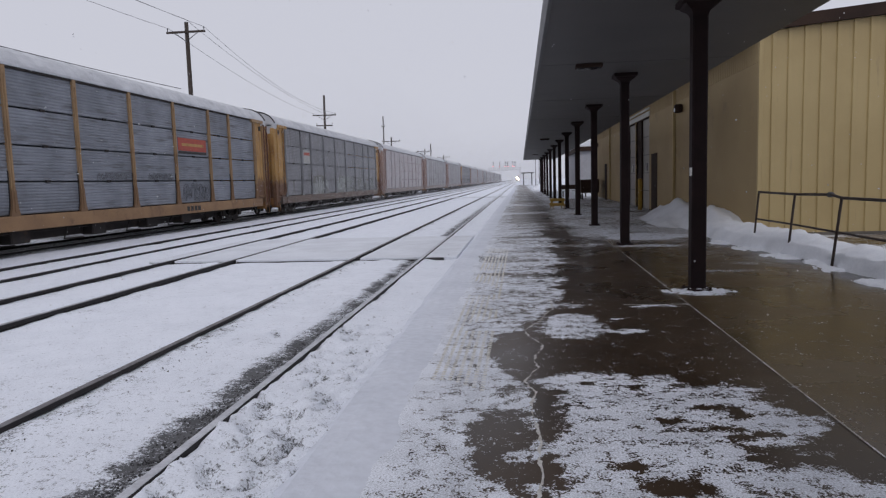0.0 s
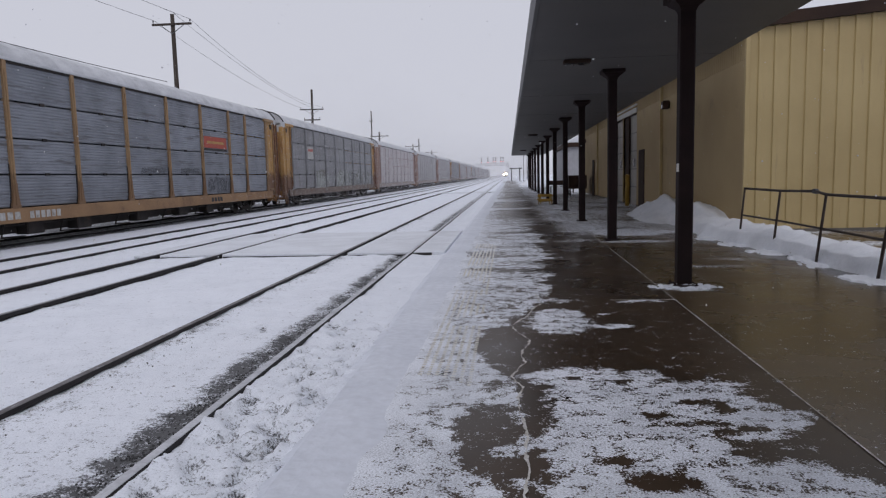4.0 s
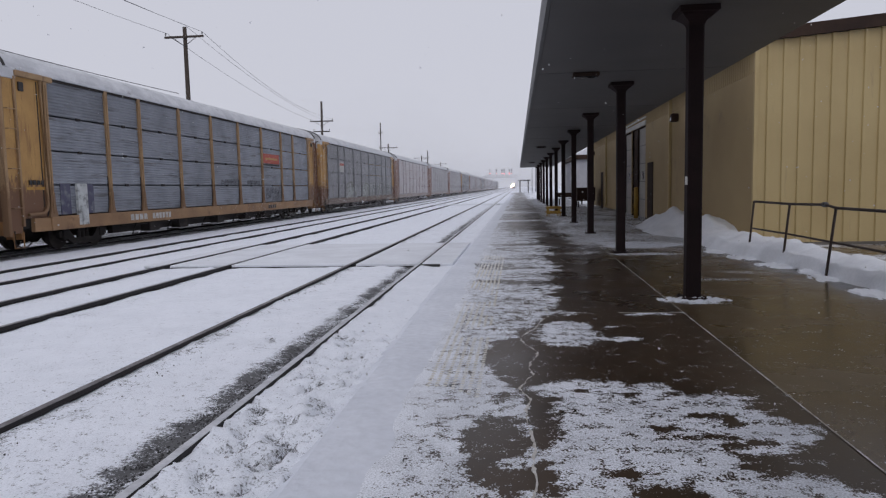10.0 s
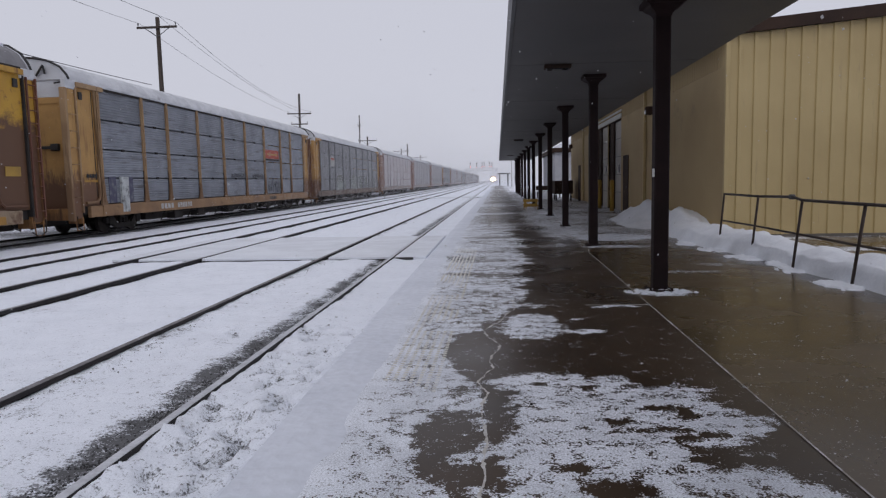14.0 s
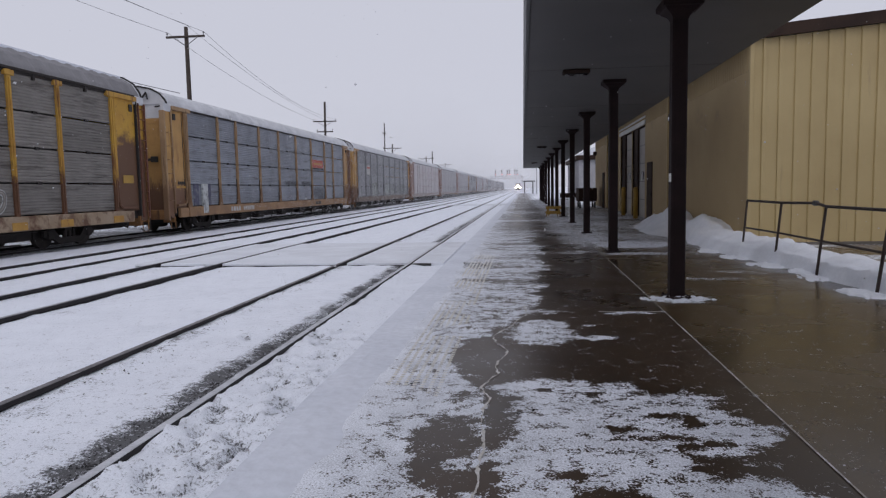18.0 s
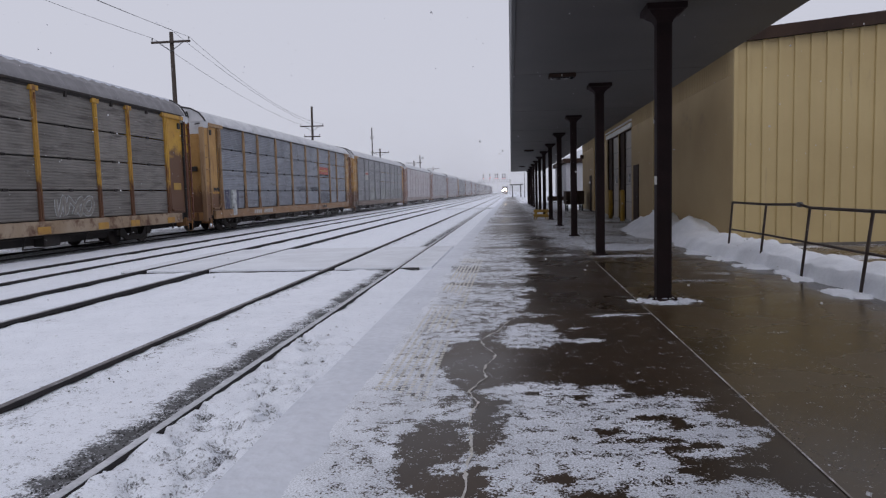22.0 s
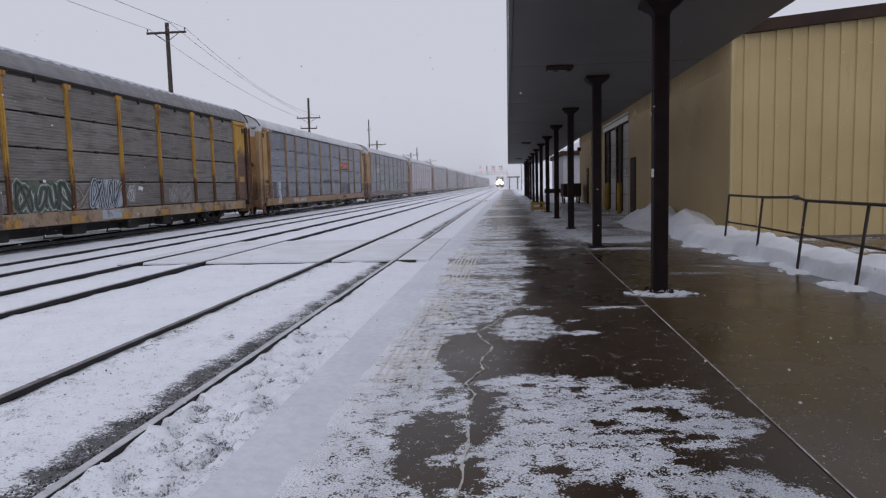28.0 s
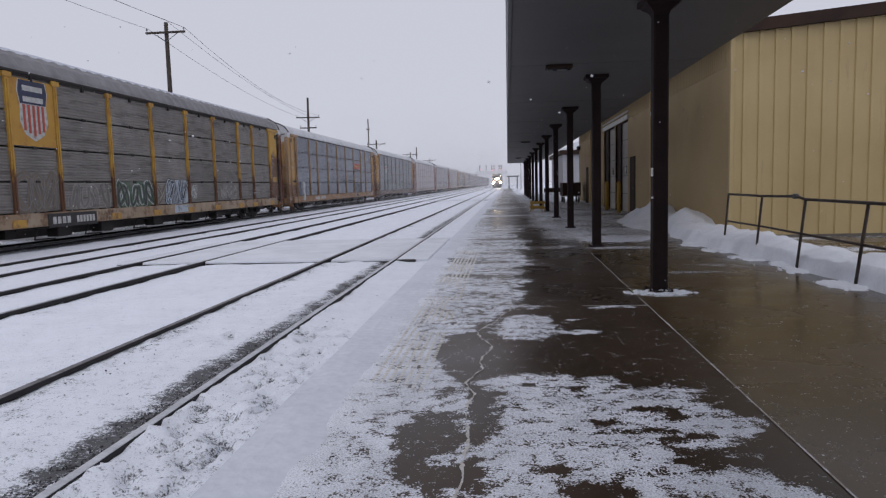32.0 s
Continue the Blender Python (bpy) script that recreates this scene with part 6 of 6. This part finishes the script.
# yellow barricade, bench and trolley under the canopy
bar = thing("folding_barricade", pose(1.72, 31.9, 0, 0, 0, 12), "low yellow folding barricade on the platform", "barricade")
for x in (-0.35, 0.35):
    for y in (-0.22, 0.22):
        part("leg", Shape().tube([(x * 0.75, y, 0), (x * 0.75, y * 0.15, 0.42)], 0.022, 6), YELLOW, bar)
for z in (0.16, 0.38):
    part("board", Shape().box(-0.36, -0.06 - (0.42 - z) * 0.3, z - 0.04, 0.36, -0.03 - (0.42 - z) * 0.3, z + 0.04, b=0.006), YELLOW, bar)
bar2 = copy_thing(bar, pose(1.8, 33.4, 0, 0, 0, -18))
trolley = thing("baggage_cart", pose(4.3, 43.8, 0), "dark steel baggage cart beside the shed wall", "cart")
part("bed", Shape().box(-0.55, -1.0, 0.42, 0.55, 1.0, 0.52, b=0.01), BROWN_TRIM, trolley)
part("side_board", Shape().box(-0.55, -1.0, 0.52, -0.50, 1.0, 1.25), BROWN_TRIM, trolley)
part("side_board", Shape().box(0.50, -1.0, 0.52, 0.55, 1.0, 1.25), BROWN_TRIM, trolley)
part("end_board", Shape().box(-0.55, -1.04, 0.52, 0.55, -1.0, 1.25), BROWN_TRIM, trolley)
for x in (-0.45, 0.45):
    for y in (-0.7, 0.7):
        part("wheel", Shape().disc((x, y, 0.2), (1, 0, 0), 0.2, 0.08, 14), BLACK, trolley)
bench = thing("bench", pose(3.9, 50.0, 0), "dark slatted bench dusted with snow", "bench")
for i in range(4):
    part("slat", Shape().box(-0.9, -0.25 + i * 0.13, 0.43, 0.9, -0.15 + i * 0.13, 0.46), BROWN_TRIM, bench)
for x in (-0.8, 0.8):
    part("leg", Shape().box(x - 0.03, -0.24, 0, x + 0.03, 0.24, 0.43), BLACK, bench)
part("backrest", Shape().box(-0.9, 0.26, 0.55, 0.9, 0.30, 0.88), BROWN_TRIM, bench)
heap("snow_bank", 4.2, 53.0, 1.6, 1.8, 0.75, 61, "dirty snow pile beyond the shed")
heap("snow_bank", 3.6, 47.6, 0.8, 1.0, 0.45, 66, "dirty snow pile beyond the shed")
# white slab for a small piece of litter, in the snow material
sheetp = thing("ice_patch", pose(1.95, 27.0, 0.012), "small flat piece of white litter on the platform", "ice patch")
part("slab", Shape().box(-0.16, -0.25, 0, 0.16, 0.25, 0.03, b=0.01), SNOW_CLEAN, sheetp)

# ---- falling snow ----
FLAKE = mat("snowflake", (0.95, 0.95, 0.97), (0.92, 0.93, 0.95), rough=0.8, bump=0)
fn, fl = FLAKE.node_tree.nodes, FLAKE.node_tree.links
thin = fn.new("ShaderNodeBsdfTranslucent")
thin.inputs["Color"].default_value = (0.97, 0.97, 1.0, 1)
both = fn.new("ShaderNodeMixShader")
both.inputs[0].default_value = 0.5
fl.new(fn["Principled BSDF"].outputs[0], both.inputs[1])
fl.new(thin.outputs[0], both.inputs[2])
clear = fn.new("ShaderNodeBsdfTransparent")
soft_mix = fn.new("ShaderNodeMixShader")
soft_mix.inputs[0].default_value = 0.35
fl.new(both.outputs[0], soft_mix.inputs[1])
fl.new(clear.outputs[0], soft_mix.inputs[2])
fl.new(soft_mix.outputs[0], fn["Material Output"].inputs["Surface"])
fields = []
FALL = ((1.15, 0.25, -0.35), (1.35, 0.40, -0.20), (1.0, 0.15, -0.5))
fr = random.Random(77)
for k, (vz, vx, vy) in enumerate(FALL):
    s = Shape()
    for i in range(7500):
        x, y = fr.uniform(-16, 10), fr.uniform(2.0, 34.0)
        z = fr.uniform(-2, 46)
        r = fr.uniform(0.004, 0.013) if y < 14 else fr.uniform(0.004, 0.009)
        r = min(r, 0.0017 * y)
        e = Euler((fr.random() * 3, fr.random() * 3, fr.random() * 3)).to_matrix()
        p = [Vector((x, y, z)) + e @ Vector(q) * r for q in ((1, 0, 0), (0.1, 0.9, 0), (-0.8, 0.1, 0), (0, -1.0, 0.1), (0.1, 0, 0.8), (0, 0.1, -0.7))]
        b = len(s.v)
        s.v += [tuple(q) for q in p]
        s.f += [(b + i, b + (i + 1) % 4, b + 4) for i in range(4)] + [(b + (i + 1) % 4, b + i, b + 5) for i in range(4)]
    me = bpy.data.meshes.new("falling_snow")
    me.from_pydata(s.v, [], s.f)
    me.materials.append(FLAKE)
    me.shade_smooth()
    fields.append((tagged(new("falling_snow", me), "loose snowflakes drifting down", "snowflakes", kind="stuff"), vx, vy, vz))


# snow clumps enlarged with distance from the camera, as haze over the far line
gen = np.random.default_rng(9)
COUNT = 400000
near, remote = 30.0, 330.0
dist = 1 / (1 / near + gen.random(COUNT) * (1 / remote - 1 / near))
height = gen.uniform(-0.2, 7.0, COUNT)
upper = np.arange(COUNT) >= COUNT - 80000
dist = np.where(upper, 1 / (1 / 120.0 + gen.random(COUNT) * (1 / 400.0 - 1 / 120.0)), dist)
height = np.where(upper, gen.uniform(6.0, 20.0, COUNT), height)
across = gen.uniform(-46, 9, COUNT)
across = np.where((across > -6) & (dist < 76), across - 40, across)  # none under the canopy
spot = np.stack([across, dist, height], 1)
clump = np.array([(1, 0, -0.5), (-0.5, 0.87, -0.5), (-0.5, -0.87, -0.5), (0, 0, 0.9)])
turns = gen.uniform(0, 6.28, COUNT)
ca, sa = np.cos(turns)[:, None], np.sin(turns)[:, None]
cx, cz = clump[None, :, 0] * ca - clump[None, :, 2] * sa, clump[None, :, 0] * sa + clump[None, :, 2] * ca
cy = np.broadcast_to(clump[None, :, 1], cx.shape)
# clump size grows with distance, staying under a pixel in view
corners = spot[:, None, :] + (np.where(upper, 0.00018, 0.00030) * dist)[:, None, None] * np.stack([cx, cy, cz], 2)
base = (np.arange(COUNT) * 4)[:, None, None]
tris = (base + np.array([(0, 2, 1), (0, 1, 3), (1, 2, 3), (2, 0, 3)])[None]).reshape(-1, 3)
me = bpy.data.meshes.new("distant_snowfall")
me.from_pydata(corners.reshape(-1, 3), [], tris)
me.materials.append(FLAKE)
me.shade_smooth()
haze_snow = tagged(new("distant_snowfall", me), "oversized snow clumps standing in for haze over the far tracks", "snowflakes", kind="stuff")


# ---- what moves ----
# place of the coupling ahead of the blue-grey car, second by second
TRAIN = ((0, 35.15), (3, 37.75), (6, 40.4), (9, 43.35), (13, 47.28), (14.2, 48.6), (17, 51.5), (20, 54.75), (23, 58.12), (25.5, 61.05), (28, 64.05), (31, 67.72), (32, 68.98))
LOCO = ((0, 640), (8, 545), (13, 480), (19, 405), (23, 345), (28, 265), (32, 205))


def train_at(t):
    for (a, ya), (b, yb) in zip(TRAIN, TRAIN[1:]):
        if t <= b:
            return ya + (yb - ya) * (t - a) / (b - a)
    return TRAIN[-1][1]


def motions():
    for car, k in train:
        walk(car, [(t, pose(TRACKS[3], y + k, RAIL_TOP)) for t, y in TRAIN])
    turn = [(t / 2, (train_at(t / 2) - TRAIN[0][1]) / 0.42) for t in range(65)]
    for car, k in train[:4]:
        for truck in [o for o in car.children if o.name.startswith("truck")]:
            for w in truck.children:
                y = w.matrix_basis.translation.y
                rows = []
                for t, a in turn:
                    rows.append((t, Matrix.Translation((0, y, 0.42)) @ Matrix.Rotation(-a, 4, "X")))
                walk(w, rows)
    walk(loco, [(t, pose(TRACKS[0], y, RAIL_TOP)) for t, y in LOCO])
    walk(haze_snow, [(0.0, pose(0, 0, 0)), (32.0, pose(6, 0, -2))])
    for ob, vx, vy, vz in fields:
        walk(ob, [(0.0, pose(0, 0, 0)), (32.0, pose(vx * 4, vy * 4, -vz * 32))])


motions()
